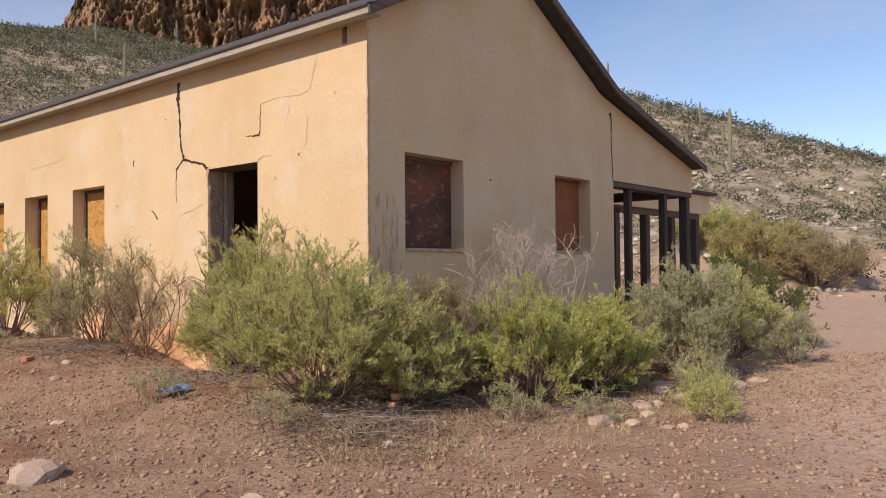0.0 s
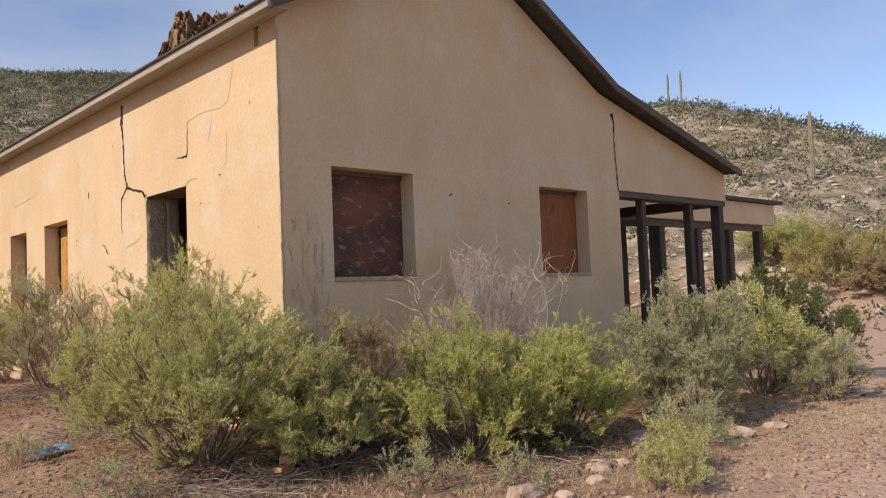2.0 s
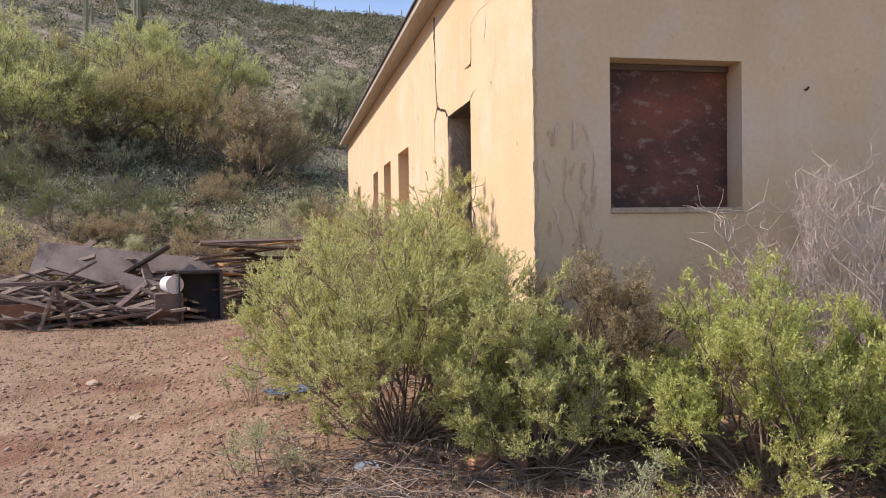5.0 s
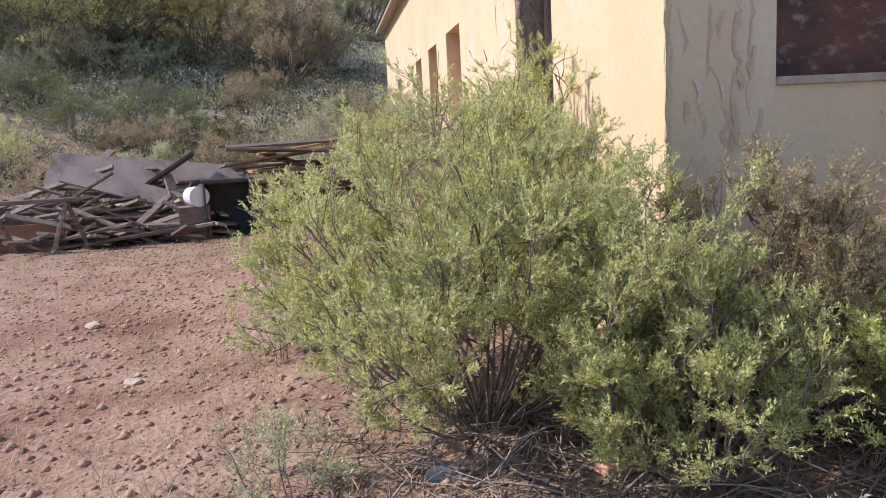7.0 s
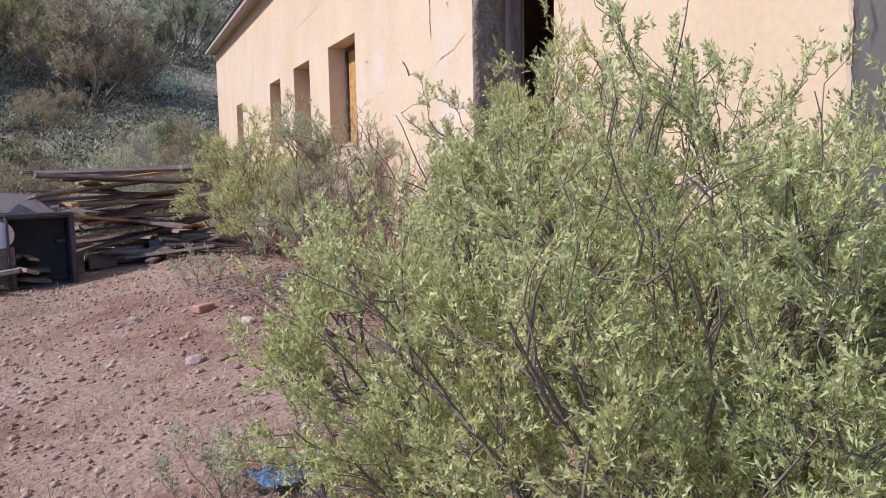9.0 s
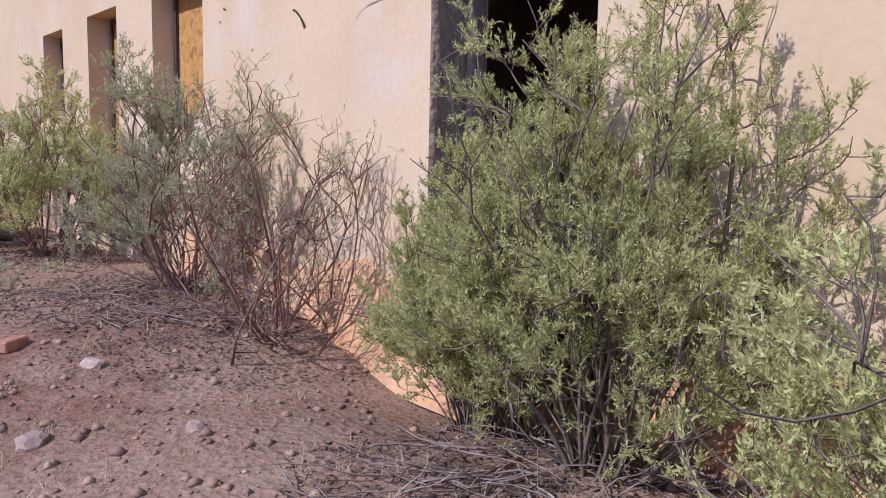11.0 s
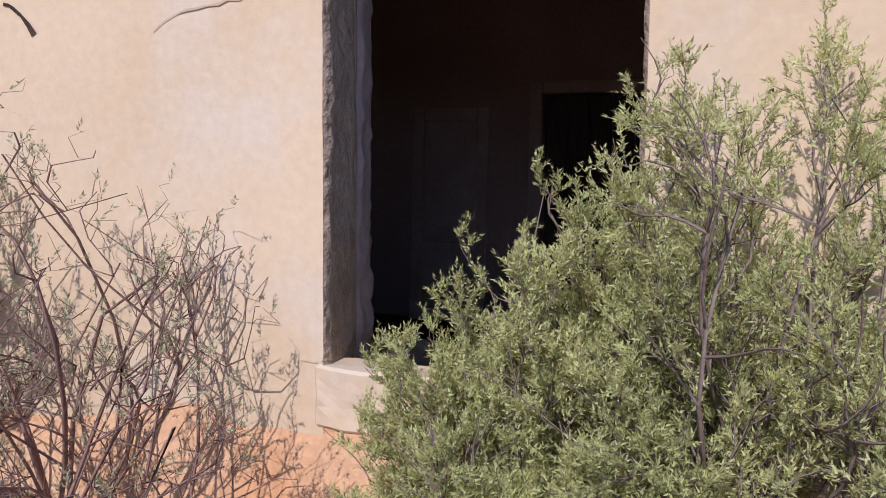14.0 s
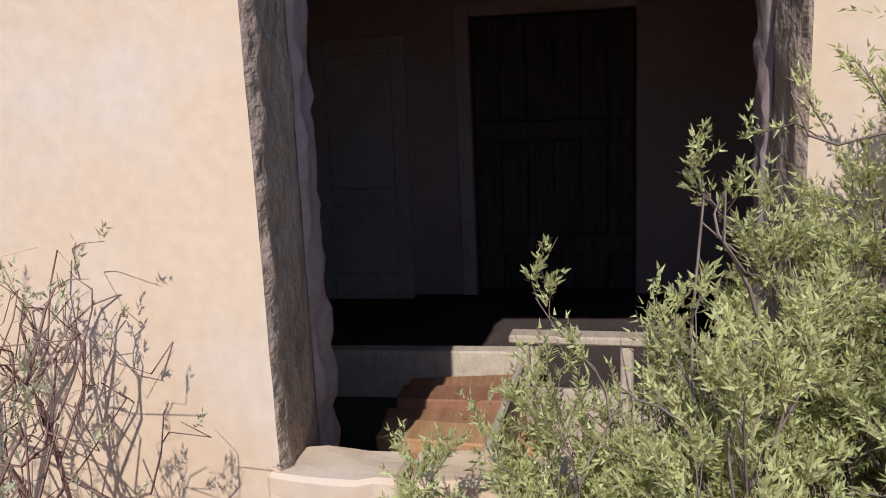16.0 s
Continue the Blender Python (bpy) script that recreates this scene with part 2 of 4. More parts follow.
def raw(name, verts, faces, material, parent=None, label="", smooth=False):
    """verts (n,3) and faces (m,k) as arrays, one polygon size."""
    verts, faces = np.asarray(verts, dtype=np.float32), np.asarray(faces, dtype=np.int32)
    me = bpy.data.meshes.new(name)
    me.vertices.add(len(verts))
    me.vertices.foreach_set("co", verts.ravel())
    c = faces.shape[1]
    me.loops.add(faces.size)
    me.loops.foreach_set("vertex_index", faces.ravel())
    me.polygons.add(len(faces))
    me.polygons.foreach_set("loop_start", np.arange(0, faces.size, c, dtype=np.int32))
    me.update(calc_edges=True)
    me.validate()
    if smooth:
        me.polygons.foreach_set("use_smooth", np.ones(len(faces), dtype=bool))
    me.materials.append(material)
    ob = new(name, me)
    if parent:
        ob.parent = parent
    if label:
        ob["label"] = label
    return ob


def box(bm, lo, hi, m=None, bevel=0.0):
    r = bmesh.ops.create_cube(bm, size=1.0)
    vs = r["verts"]
    for v in vs:
        v.co = Vector([lo[i] + (v.co[i] + 0.5) * (hi[i] - lo[i]) for i in range(3)])
    if bevel:
        es = list({e for v in vs for e in v.link_edges})
        rb = bmesh.ops.bevel(bm, geom=es, offset=bevel, segments=1, affect="EDGES")
        vs = list({v for f in rb["faces"] for v in f.verts} | {v for v in vs if v.is_valid})
    if m is not None:
        for v in vs:
            v.co = m @ v.co
    return vs


def boxob(name, lo, hi, material, parent=None, label="", bevel=0.008, m=None):
    bm = bmesh.new()
    box(bm, lo, hi, m, bevel)
    return obj(name, bm, material, parent, label)


def empty(name, at, label, category, group="", kind=""):
    e = new(name)
    e.location = at
    bpy.context.view_layer.update()
    return tagged(e, label, category, group, kind)


def smooth01(v):
    v = np.clip(v, 0.0, 1.0)
    return v * v * (3 - 2 * v)


# ---- ground ----
def wave(x, y, s, seed):
    """Smooth value noise from a few sine products."""
    r = np.random.RandomState(seed)
    out = 0
    for i in range(7):
        a, b, c, d = r.uniform(-1, 1, 4)
        f = s * (0.6 + 0.35 * i)
        out = out + np.sin(f * (a * x + b * y) + 6 * c) * np.cos(f * (b * x - a * y) + 6 * d) / (1 + 0.45 * i)
    return out / 2.5


SKY_B = [-180, -120, -70, -20, 0, 12, 25, 45, 56, 63, 68, 74, 80, 90, 110, 180]
SKY_E = [3, 5, 13, 20.5, 16.4, 15.5, 16.5, 15, 14, 13.4, 12.2, 10, 8, 5, 3, 3]
SKY_0 = [60, 60, 36, 20, 20, 20, 24, 30, 34, 34, 33, 33, 34, 38, 60, 60]
SKY_1 = [200, 200, 160, 150, 150, 150, 150, 120, 90, 84, 82, 80, 80, 90, 150, 200]


def height(x, y):
    x, y = np.asarray(x, dtype=float), np.asarray(y, dtype=float)
    near = 0.2 * smooth01((x + 3.6) / 2.6) * smooth01((y + 2.4) / 3.2) * smooth01((1.5 - x) / 1.5)
    near = near + 0.12 * smooth01((y - 3.6) / 1.5) * smooth01((x + 4) / 2.5) * smooth01(-x / 0.3)
    near = near - 0.16 * np.exp(-((x + 0.1) / 0.8) ** 2 - ((y - 3.0) / 0.9) ** 2)
    near = near - 0.07 * smooth01((x + 1) / 3) * smooth01((-0.6 - y) / 2)
    r = np.hypot(x + 3, y + 4)
    b = np.degrees(np.arctan2(x + 3, y + 4))
    e = np.interp(b, SKY_B, SKY_E)
    r0, r1 = np.interp(b, SKY_B, SKY_0), np.interp(b, SKY_B, SKY_1)
    u = np.clip((r - r0) / (r1 - r0), 0, 1)
    hill = np.tan(np.radians(e)) * r1 * (0.8 * u + 0.2 * smooth01(u))
    hill = hill * (1 - 0.25 * smooth01((r - r1) / 400))
    rough = (wave(x, y, 0.16, 3) * 0.9 + wave(x, y, 0.5, 4) * 0.35) * np.clip(u * 5, 0, 1)
    fine = wave(x, y, 1.3, 5) * 0.03 + wave(x, y, 4.2, 6) * 0.012
    return near + hill + rough + fine


def make_ground():
    rings = np.concatenate([np.linspace(0.0, 9, 110)[1:], np.geomspace(9.1, 160, 150), np.geomspace(165, 2500, 30)])
    k = 420
    ang = np.linspace(0, 2 * np.pi, k, endpoint=False)
    rr, aa = np.meshgrid(rings, ang, indexing="ij")
    x, y = -1.5 + rr * np.sin(aa), -1 + rr * np.cos(aa)
    v = np.stack([x, y, height(x, y)], -1).reshape(-1, 3)
    i = np.arange(len(rings) - 1)[:, None] * k
    j = np.arange(k)[None, :]
    f = np.stack([i + j, i + (j + 1) % k, i + k + (j + 1) % k, i + k + j], -1).reshape(-1, 4)[:, ::-1]
    c = np.array([[-1.5, -1, float(height(-1.5, -1))]])
    v = np.concatenate([v, c])
    ob = raw("ground", v, f, SOIL, smooth=True)
    tagged(ob, "dry reddish desert soil with gravel rising into hills", "ground", kind="structure")


make_ground()


def gz(x, y):
    return float(height(x, y))


# ---- house ----
WALL = 0.46
house_z = -0.3


def wall_cells(bm, axis, span, zs, openings, at, depth):
    """A wall along axis ('x' or 'y') from span[0] to span[1], cut by openings (a0, a1, z0, z1), with reveals."""
    cuts = sorted({span[0], span[1], *[o[0] for o in openings], *[o[1] for o in openings]})
    zc = sorted({zs[0], zs[1], *[o[2] for o in openings], *[o[3] for o in openings]})
    for a0, a1 in zip(cuts, cuts[1:]):
        for z0, z1 in zip(zc, zc[1:]):
            if any(o[0] <= a0 and a1 <= o[1] and o[2] <= z0 and z1 <= o[3] for o in openings):
                continue
            if axis == "y":
                box(bm, (at, a0, z0), (at + depth, a1, z1))
            else:
                box(bm, (a0, at, z0), (a1, at + depth, z1))
    bmesh.ops.remove_doubles(bm, verts=bm.verts, dist=0.0005)
    seen = {}
    for f in list(bm.faces):
        key = tuple(sorted(v.index for v in f.verts))
        seen.setdefault(key, []).append(f)
    dead = [f for fs in seen.values() if len(fs) > 1 for f in fs]
    bmesh.ops.delete(bm, geom=dead, context="FACES_ONLY")


DOOR = (2.237, 3.487, 0.41, 3.05)
W2 = (6.76, 8.015, 1.762, 3.05)
D2 = (9.11, 10.2, 0.9, 3.035)
W3 = (11.3, 12.3, 1.9, 3.01)
W4 = (15.68, 16.6, 1.9, 2.94)
END = 19.6
WA = (0.664, 1.872, 1.757, 3.035)
WB = (4.274, 5.414, 1.757, 3.035)
EAVE = 4.6

bm = bmesh.new()
wall_cells(bm, "y", (WALL, END), (house_z, EAVE), [DOOR, W2, D2, W3, W4], 0.0, WALL)
wall_west = tagged(obj("wall_west", bm, STUCCO), "cracked tan stucco adobe wall lit by the sun", "wall", kind="structure")
bm = bmesh.new()
wall_cells(bm, "x", (0.0, 6.27), (house_z, 4.38), [WA, WB], 0.0, WALL)
wall_south = tagged(obj("wall_south", bm, STUCCO), "tan stucco gable wall in shade with boarded windows", "wall", kind="structure")


def gable_z(x):
    return min(4.74 + 0.5 * x, 6.2 - 0.547 * (x - 2.92)) if x < 5.85 else 4.6 - 0.25 * (x - 5.85)


bm = bmesh.new()
outline = [(0, 4.38), (6.27, 4.38), (6.27, 3.1), (9.85, 3.1)]
outline += [(x, gable_z(x) + 0.02) for x in (9.85, 8, 6.27, 5.85, 4.3, 2.92, 1.4, 0)]
front = [bm.verts.new((x, 0.002, z)) for x, z in outline]
face = bm.faces.new(front)
ext = bmesh.ops.extrude_face_region(bm, geom=[face])
for v in ext["geom"]:
    if isinstance(v, bmesh.types.BMVert):
        v.co.y += 0.36
bmesh.ops.recalc_face_normals(bm, faces=bm.faces)
tagged(obj("wall_gable", bm, STUCCO), "tan stucco gable top above the porch beam", "wall", kind="structure")
tagged(boxob("wall_north", (0, END, house_z), (6.27, END + WALL, EAVE), STUCCO, bevel=0), "tan stucco end wall", "wall", kind="structure")
tagged(boxob("wall_east", (6.27 - WALL, WALL, house_z), (6.27, END, 4.4), STUCCO, bevel=0), "tan stucco wall under the porch roof", "wall", kind="structure")


def roof():
    root = empty("roof", (2.9, 0, 6.1), "dark gabled roof with weathered wooden edge boards", "roof", kind="structure")
    inv = root.matrix_world.inverted()

    def slab(name, pts, y0, y1, thick, material, label=""):
        b = bmesh.new()
        vs = []
        for x, z in pts:
            vs.append(b.verts.new((x, y0, z)))
        for x, z in reversed(pts):
            vs.append(b.verts.new((x, y0, z - thick)))
        f = b.faces.new(vs)
        e = bmesh.ops.extrude_face_region(b, geom=[f])
        for v in e["geom"]:
            if isinstance(v, bmesh.types.BMVert):
                v.co.y = y1
        bmesh.ops.recalc_face_normals(b, faces=b.faces)
        o = obj(name, b, material, root, label)
        o.matrix_parent_inverse = inv
        return o

    slab("west_slope", [(-0.23, 4.69), (2.92, 6.33)], -0.27, END + 0.5, 0.07, ROOFING)
    slab("east_slope", [(2.92, 6.33), (5.95, 4.73), (9.95, 3.69)], -0.27, END + 0.5, 0.07, ROOFING)
    slab("rake_board", [(-0.23, 4.67), (2.92, 6.31)], -0.31, -0.272, 0.12, RAKE, "dark weathered rake board")
    slab("rake_board", [(2.92, 6.31), (5.95, 4.71)], -0.31, -0.272, 0.12, RAKE, "dark weathered rake board")
    slab("rake_board", [(5.95, 4.71), (9.95, 3.67)], -0.309, -0.272, 0.12, RAKE, "dark weathered rake board")
    slab("fascia_board", [(-0.27, 4.665), (-0.232, 4.665)], -0.3, END + 0.5, 0.10, FASCIA, "grey weathered fascia board")
    slab("drip_edge", [(-0.30, 4.675), (-0.20, 4.72)], -0.31, END + 0.51, 0.025, ROOFING, "dark metal drip edge")
    slab("soffit", [(-0.23, 4.61), (-0.002, 4.61)], -0.26, END + 0.4, 0.02, FASCIA, "grey weathered soffit boards")
    return root


roof()


# boards in the openings
def window(name, axis, o, material, inset, label, split=False):
    root = empty(name, (o[0], 0, o[2]) if axis == "x" else (0, o[0], o[2]), label, "window", kind="structure")
    inv = root.matrix_world.inverted()

    def put(pname, a0, a1, z0, z1, d0, d1, m, lab=""):
        lo, hi = ((a0, d0, z0), (a1, d1, z1)) if axis == "x" else ((d0, a0, z0), (d1, a1, z1))
        p = boxob(pname, lo, hi, m, root, lab, 0.004)
        p.matrix_parent_inverse = inv

    if split:
        mid = o[0] + (o[1] - o[0]) * 0.86
        put("board", o[0] + 0.002, mid - 0.004, o[2] + 0.03, o[3] - 0.05, inset, inset + 0.02, material)
        put("board", mid + 0.004, o[1] - 0.002, o[2] + 0.03, o[3] - 0.05, inset + 0.003, inset + 0.023, material)
    else:
        put("board", o[0] + 0.002, o[1] - 0.002, o[2] + 0.03, o[3] - 0.05, inset, inset + 0.02, material)
    w = 0.05
    put("frame_top", o[0] + 0.001, o[1] - 0.001, o[3] - 0.055, o[3] - 0.002, inset - 0.03, inset + 0.04, RAKE)
    if axis == "y":
        put("frame_side", o[1] - w, o[1] - 0.002, o[2] + 0.03, o[3] - 0.06, inset - 0.035, inset - 0.002, DARKWOOD)
    put("sill", o[0] + 0.001, o[1] - 0.001, o[2] - 0.02, o[2] + 0.028, -0.02, inset + 0.04, TRIM, "weathered wooden sill")


window("window_1", "x", WA, PLYDARK, 0.23, "deep window boarded with dark scarred plywood")
window("window_2", "x", WB, PLYRED, 0.23, "deep window boarded with reddish brown plywood")
window("window_3", "y", W2, OSB, 0.26, "deep window boarded with orange strand board", True)
window("window_4", "y", W3, OSB, 0.26, "deep window boarded with orange strand board")
window("window_5", "y", W4, OSB, 0.26, "small deep window boarded with strand board")
window("door_2", "y", D2, OSB, 0.3, "tall doorway boarded with strand board", True)


# cracks
def ribbon(name, pts, plane, parent, material, seed=0):
    """A ragged flat crack through pts (a, z, width) on the west ('x') or south ('y') face, sunk edges 3 mm proud."""
    r = random.Random(seed)
    dense = []
    for (a0, z0, w0), (a1, z1, w1) in zip(pts, pts[1:]):
        n = max(2, int(math.hypot(a1 - a0, z1 - z0) / 0.05))
        for i in range(n):
            u = i / n
            dense.append((a0 + (a1 - a0) * u + r.uniform(-1, 1) * 0.011, z0 + (z1 - z0) * u + r.uniform(-1, 1) * 0.006,
                          (w0 + (w1 - w0) * u) * r.uniform(0.45, 1.35)))
    dense.append(pts[-1])
    b = bmesh.new()
    rows = []
    off = -0.003 - 0.0004 * (seed % 17)
    for i, (a, z, w) in enumerate(dense):
        a2, z2, _ = dense[min(i + 1, len(dense) - 1)]
        a1, z1, _ = dense[max(i - 1, 0)]
        t = Vector((a2 - a1, z2 - z1)).normalized()
        nx, nz = -t.y * w / 2, t.x * w / 2
        rows.append([b.verts.new((off, a + s * nx, z + s * nz) if plane == "x" else (a + s * nx, off, z + s * nz)) for s in (-1, 1)])
    for p, q in zip(rows, rows[1:]):
        b.faces.new((p[0], p[1], q[1], q[0]))
    obj(name, b, material, parent)


ribbon("crack", [(4.30, 4.5, 0.09), (4.31, 4.2, 0.1), (4.27, 3.95, 0.045), (4.24, 3.5, 0.045), (4.15, 3.26, 0.055), (3.9, 3.2, 0.03), (3.62, 3.15, 0.035), (3.48, 3.04, 0.09)], "x", wall_west, CRACK, 1)
ribbon("crack", [(4.15, 3.28, 0.03), (4.36, 3.12, 0.035), (4.38, 2.95, 0.02), (4.36, 2.6, 0.006)], "x", wall_west, CRACK, 2)
ribbon("crack", [(2.16, 3.86, 0.012), (2.18, 3.5, 0.014), (2.2, 3.42, 0.03), (2.5, 3.44, 0.006)], "x", wall_west, CRACK, 3)
ribbon("crack", [(2.16, 3.86, 0.008), (1.75, 3.9, 0.006), (1.3, 3.86, 0.008), (1.1, 3.9, 0.008), (0.98, 4.2, 0.01), (0.95, 4.35, 0.004)], "x", wall_west, SCRATCH, 4)
ribbon("crack", [(2.24, 3.06, 0.03), (2.1, 3.12, 0.012), (1.9, 3.1, 0.004)], "x", wall_west, SCRATCH, 5)
ribbon("crack", [(1.14, 3.55, 0.006), (1.16, 3.2, 0.006), (1.3, 3.12, 0.004)], "x", wall_west, SCRATCH, 6)
ribbon("crack", [(4.95, 2.36, 0.03), (5.06, 2.48, 0.035), (5.12, 2.5, 0.015)], "x", wall_west, CRACK, 7)
ribbon("crack", [(3.6, 2.55, 0.006), (3.87, 2.45, 0.009), (4.17, 2.41, 0.009), (4.29, 2.34, 0.005)], "x", wall_west, SCRATCH, 8)
ribbon("crack", [(5.7, 3.4, 0.03), (5.72, 3.33, 0.02), (5.71, 3.28, 0.008)], "x", wall_west, CRACK, 9)
ribbon("crack", [(9.9, 3.6, 0.006), (8.6, 3.66, 0.008), (8.3, 3.75, 0.006)], "x", wall_west, SCRATCH, 10)
ribbon("crack", [(6.16, 4.33, 0.07), (6.22, 4.2, 0.03), (6.2, 3.7, 0.022), (6.24, 3.3, 0.028), (6.255, 3.08, 0.02)], "y", wall_south, CRACK, 11)
ribbon("crack", [(0.5, 1.9, 0.01), (0.52, 2.2, 0.012), (0.5, 2.3, 0.005)], "y", wall_south, SCRATCH, 12)
ribbon("crack", [(0.25, 1.8, 0.01), (0.27, 2.1, 0.014), (0.26, 2.2, 0.005)], "y", wall_south, SCRATCH, 13)
ribbon("hole", [(2.48, 2.80, 0.02), (2.5, 2.82, 0.03), (2.52, 2.83, 0.01)], "y", wall_south, CRACK, 14)
ribbon("hole", [(3.58, 2.74, 0.015), (3.6, 2.75, 0.02), (3.61, 2.75, 0.01)], "y", wall_south, CRACK, 15)


ribbon("chipped_edge", [(0.012, 0.9, 0.03), (0.016, 2.0, 0.035), (0.01, 2.6, 0.02), (0.016, 3.3, 0.034), (0.01, 4.5, 0.02)], "y", wall_south, SCRATCH, 16)
ribbon("chipped_edge", [(0.012, 0.9, 0.03), (0.01, 2.0, 0.02), (0.01, 3.6, 0.02), (0.008, 4.5, 0.012)], "x", wall_south, SCRATCH, 17)
ribbon("worn_patch", [(1.55, 3.78, 0.1), (1.6, 3.66, 0.16), (1.62, 3.55, 0.06)], "x", wall_west, SILLSTONE, 18)
ribbon("worn_patch", [(3.47, 3.06, 0.05), (3.5, 2.97, 0.07), (3.495, 2.8, 0.02)], "x", wall_west, ADOBE, 19)
BARECOAT = mat("bare_undercoat", (0.50, 0.345, 0.215), (0.58, 0.42, 0.28), 9, 0.95, 0.4, 45)
rg = random.Random(9)
for i in range(26):
    a, z = rg.uniform(0.06, 0.62), rg.uniform(1.2, 2.35)
    w = rg.uniform(0.012, 0.05)
    ribbon("peeled_patch", [(a, z, w * 0.4), (a + rg.uniform(-0.03, 0.03), z + 0.08, w), (a + rg.uniform(-0.04, 0.04), z + rg.uniform(0.12, 0.3), w * 0.5)], "y", wall_south, BARECOAT if i % 3 else SILLSTONE, 80 + i)
for i in range(40):
    a, z = rg.uniform(0.1, 6.0), rg.uniform(1.0, 4.1)
    if not any(o[0] - 0.1 < a < o[1] + 0.1 and o[2] - 0.15 < z < o[3] + 0.1 for o in (WA, WB)):
        ribbon("pit", [(a, z, 0.006), (a + rg.uniform(-0.015, 0.015), z + 0.015, 0.012), (a + rg.uniform(-0.02, 0.02), z + 0.035, 0.004)], "y", wall_south, BARECOAT if i % 4 else SCRATCH, 120 + i)
rp = random.Random(3)
for i in range(26):
    a, z = rp.uniform(0.4, 6.4), rp.uniform(1.1, 4.2)
    if not 2.1 < a < 3.7:
        ribbon("pit", [(a, z, 0.008), (a + rp.uniform(-0.02, 0.02), z + rp.uniform(-0.03, 0.03), 0.014), (a + rp.uniform(-0.03, 0.03), z - 0.02, 0.005)], "x", wall_west, SCRATCH if i % 3 else CRACK, 30 + i)

# doorway: bare adobe jambs, sill, plinth
def lump_strip(name, p0, p1, wdir, width, out, material, parent, seed, amp=0.012, nu=60, nv=10):
    """A lumpy slab face from p0 to p1, as wide as width along wdir, standing out along out."""
    p0, p1, wdir, out = Vector(p0), Vector(p1), Vector(wdir), Vector(out)
    b = bmesh.new()
    g = []
    for i in range(nu + 1):
        row = []
        for j in range(nv + 1):
            u, w = i / nu, j / nv
            c = p0.lerp(p1, u) + wdir * (width * w)
            edge = min(w, 1 - w, 0.5) < 0.01
            d = 0.016 + amp * (noise.noise(c * 9 + Vector((seed, 0, 0))) + 0.6 * noise.noise(c * 26))
            c = c + out * (0.0 if edge else max(d, 0.004))
            if edge:
                c = c + wdir * (0.009 * noise.noise(c * 7 + Vector((0, seed, 0))) * (1 if w > 0.5 else 0.6))
            row.append(b.verts.new(c))
        g.append(row)
    for i in range(nu):
        for j in range(nv):
            b.faces.new((g[i][j], g[i + 1][j], g[i + 1][j + 1], g[i][j + 1]))
    bmesh.ops.recalc_face_normals(b, faces=b.faces)
    return obj(name, b, material, parent, smooth=True)


door_1 = empty("door_1", (0.2, 2.86, 0.96), "open doorway without a door, bare broken adobe jambs", "doorway", kind="structure")
INV = door_1.matrix_world.inverted()
for o in (
    lump_strip("jamb", (0.0, 3.487, 0.45), (0.0, 3.487, 3.05), (1, 0, 0), 0.29, (0, -1, 0), ADOBE, door_1, 1),
    lump_strip("jamb", (0.0, 2.237, 0.45), (0.0, 2.237, 3.05), (1, 0, 0), 0.29, (0, 1, 0), ADOBE, door_1, 2),
    lump_strip("plaster_edge", (0.30, 3.482, 0.7), (0.30, 3.482, 3.05), (1, 0, 0), 0.14, (0, -1, 0), PLASTER_IN, door_1, 3, 0.02),
    lump_strip("plaster_edge", (0.30, 2.242, 0.7), (0.30, 2.242, 3.05), (1, 0, 0), 0.14, (0, 1, 0), PLASTER_IN, door_1, 4, 0.02),
    lump_strip("lintel", (0.0, 2.237, 3.05), (0.0, 3.487, 3.05), (1, 0, 0), 0.44, (0, 0, -1), RAKE, door_1, 5),
):
    o.matrix_parent_inverse = INV
o = boxob("sill_base", (0.002, 2.235, 0.0), (0.13, 3.489, 0.8), PLINTH, door_1, bevel=0)
o.matrix_parent_inverse = INV
for y0, y1, tilt in ((3.17, 3.52, 1.5), (2.2, 3.15, -0.8)):
    bm = bmesh.new()
    box(bm, (-0.02, y0, 0.70), (0.16, y1, 0.962), None, 0.012)
    bmesh.ops.subdivide_edges(bm, edges=bm.edges, cuts=5, use_grid_fill=True)
    for v in bm.verts:
        v.co += Vector((1, 1, 0.8)) * 0.012 * noise.noise(v.co * 11)
        v.co.z += (v.co.y - (y0 + y1) / 2) * math.tan(radians(tilt))
    o = obj("sill_block", bm, STUCCO, door_1, "broken tan plastered sill block")
    o.matrix_parent_inverse = INV
bm = bmesh.new()
n = 90
prev = None
for i in range(n + 1):
    y = 0.3 + i * (7.2 - 0.3) / n
    top = 0.66 + 0.16 * noise.noise(Vector((y * 1.1, 3, 0))) + 0.06 * noise.noise(Vector((y * 4, 7, 0)))
    col = [bm.verts.new((0.0005, y, top)), bm.verts.new((-0.05 - 0.03 * noise.noise(Vector((y * 2, 0, 1))), y, top - 0.08)),
           bm.verts.new((-0.12 - 0.05 * noise.noise(Vector((y * 2, 0, 4))), y, top - 0.4)), bm.verts.new((-0.34, y, 0.05))]
    if prev:
        for a in range(3):
            bm.faces.new((prev[a], col[a], col[a + 1], prev[a + 1]))
    prev = col
bmesh.ops.recalc_face_normals(bm, faces=bm.faces)
tagged(obj("plinth", bm, PLINTH, smooth=True), "eroded orange mud plinth at the foot of the wall", "plinth", kind="structure")


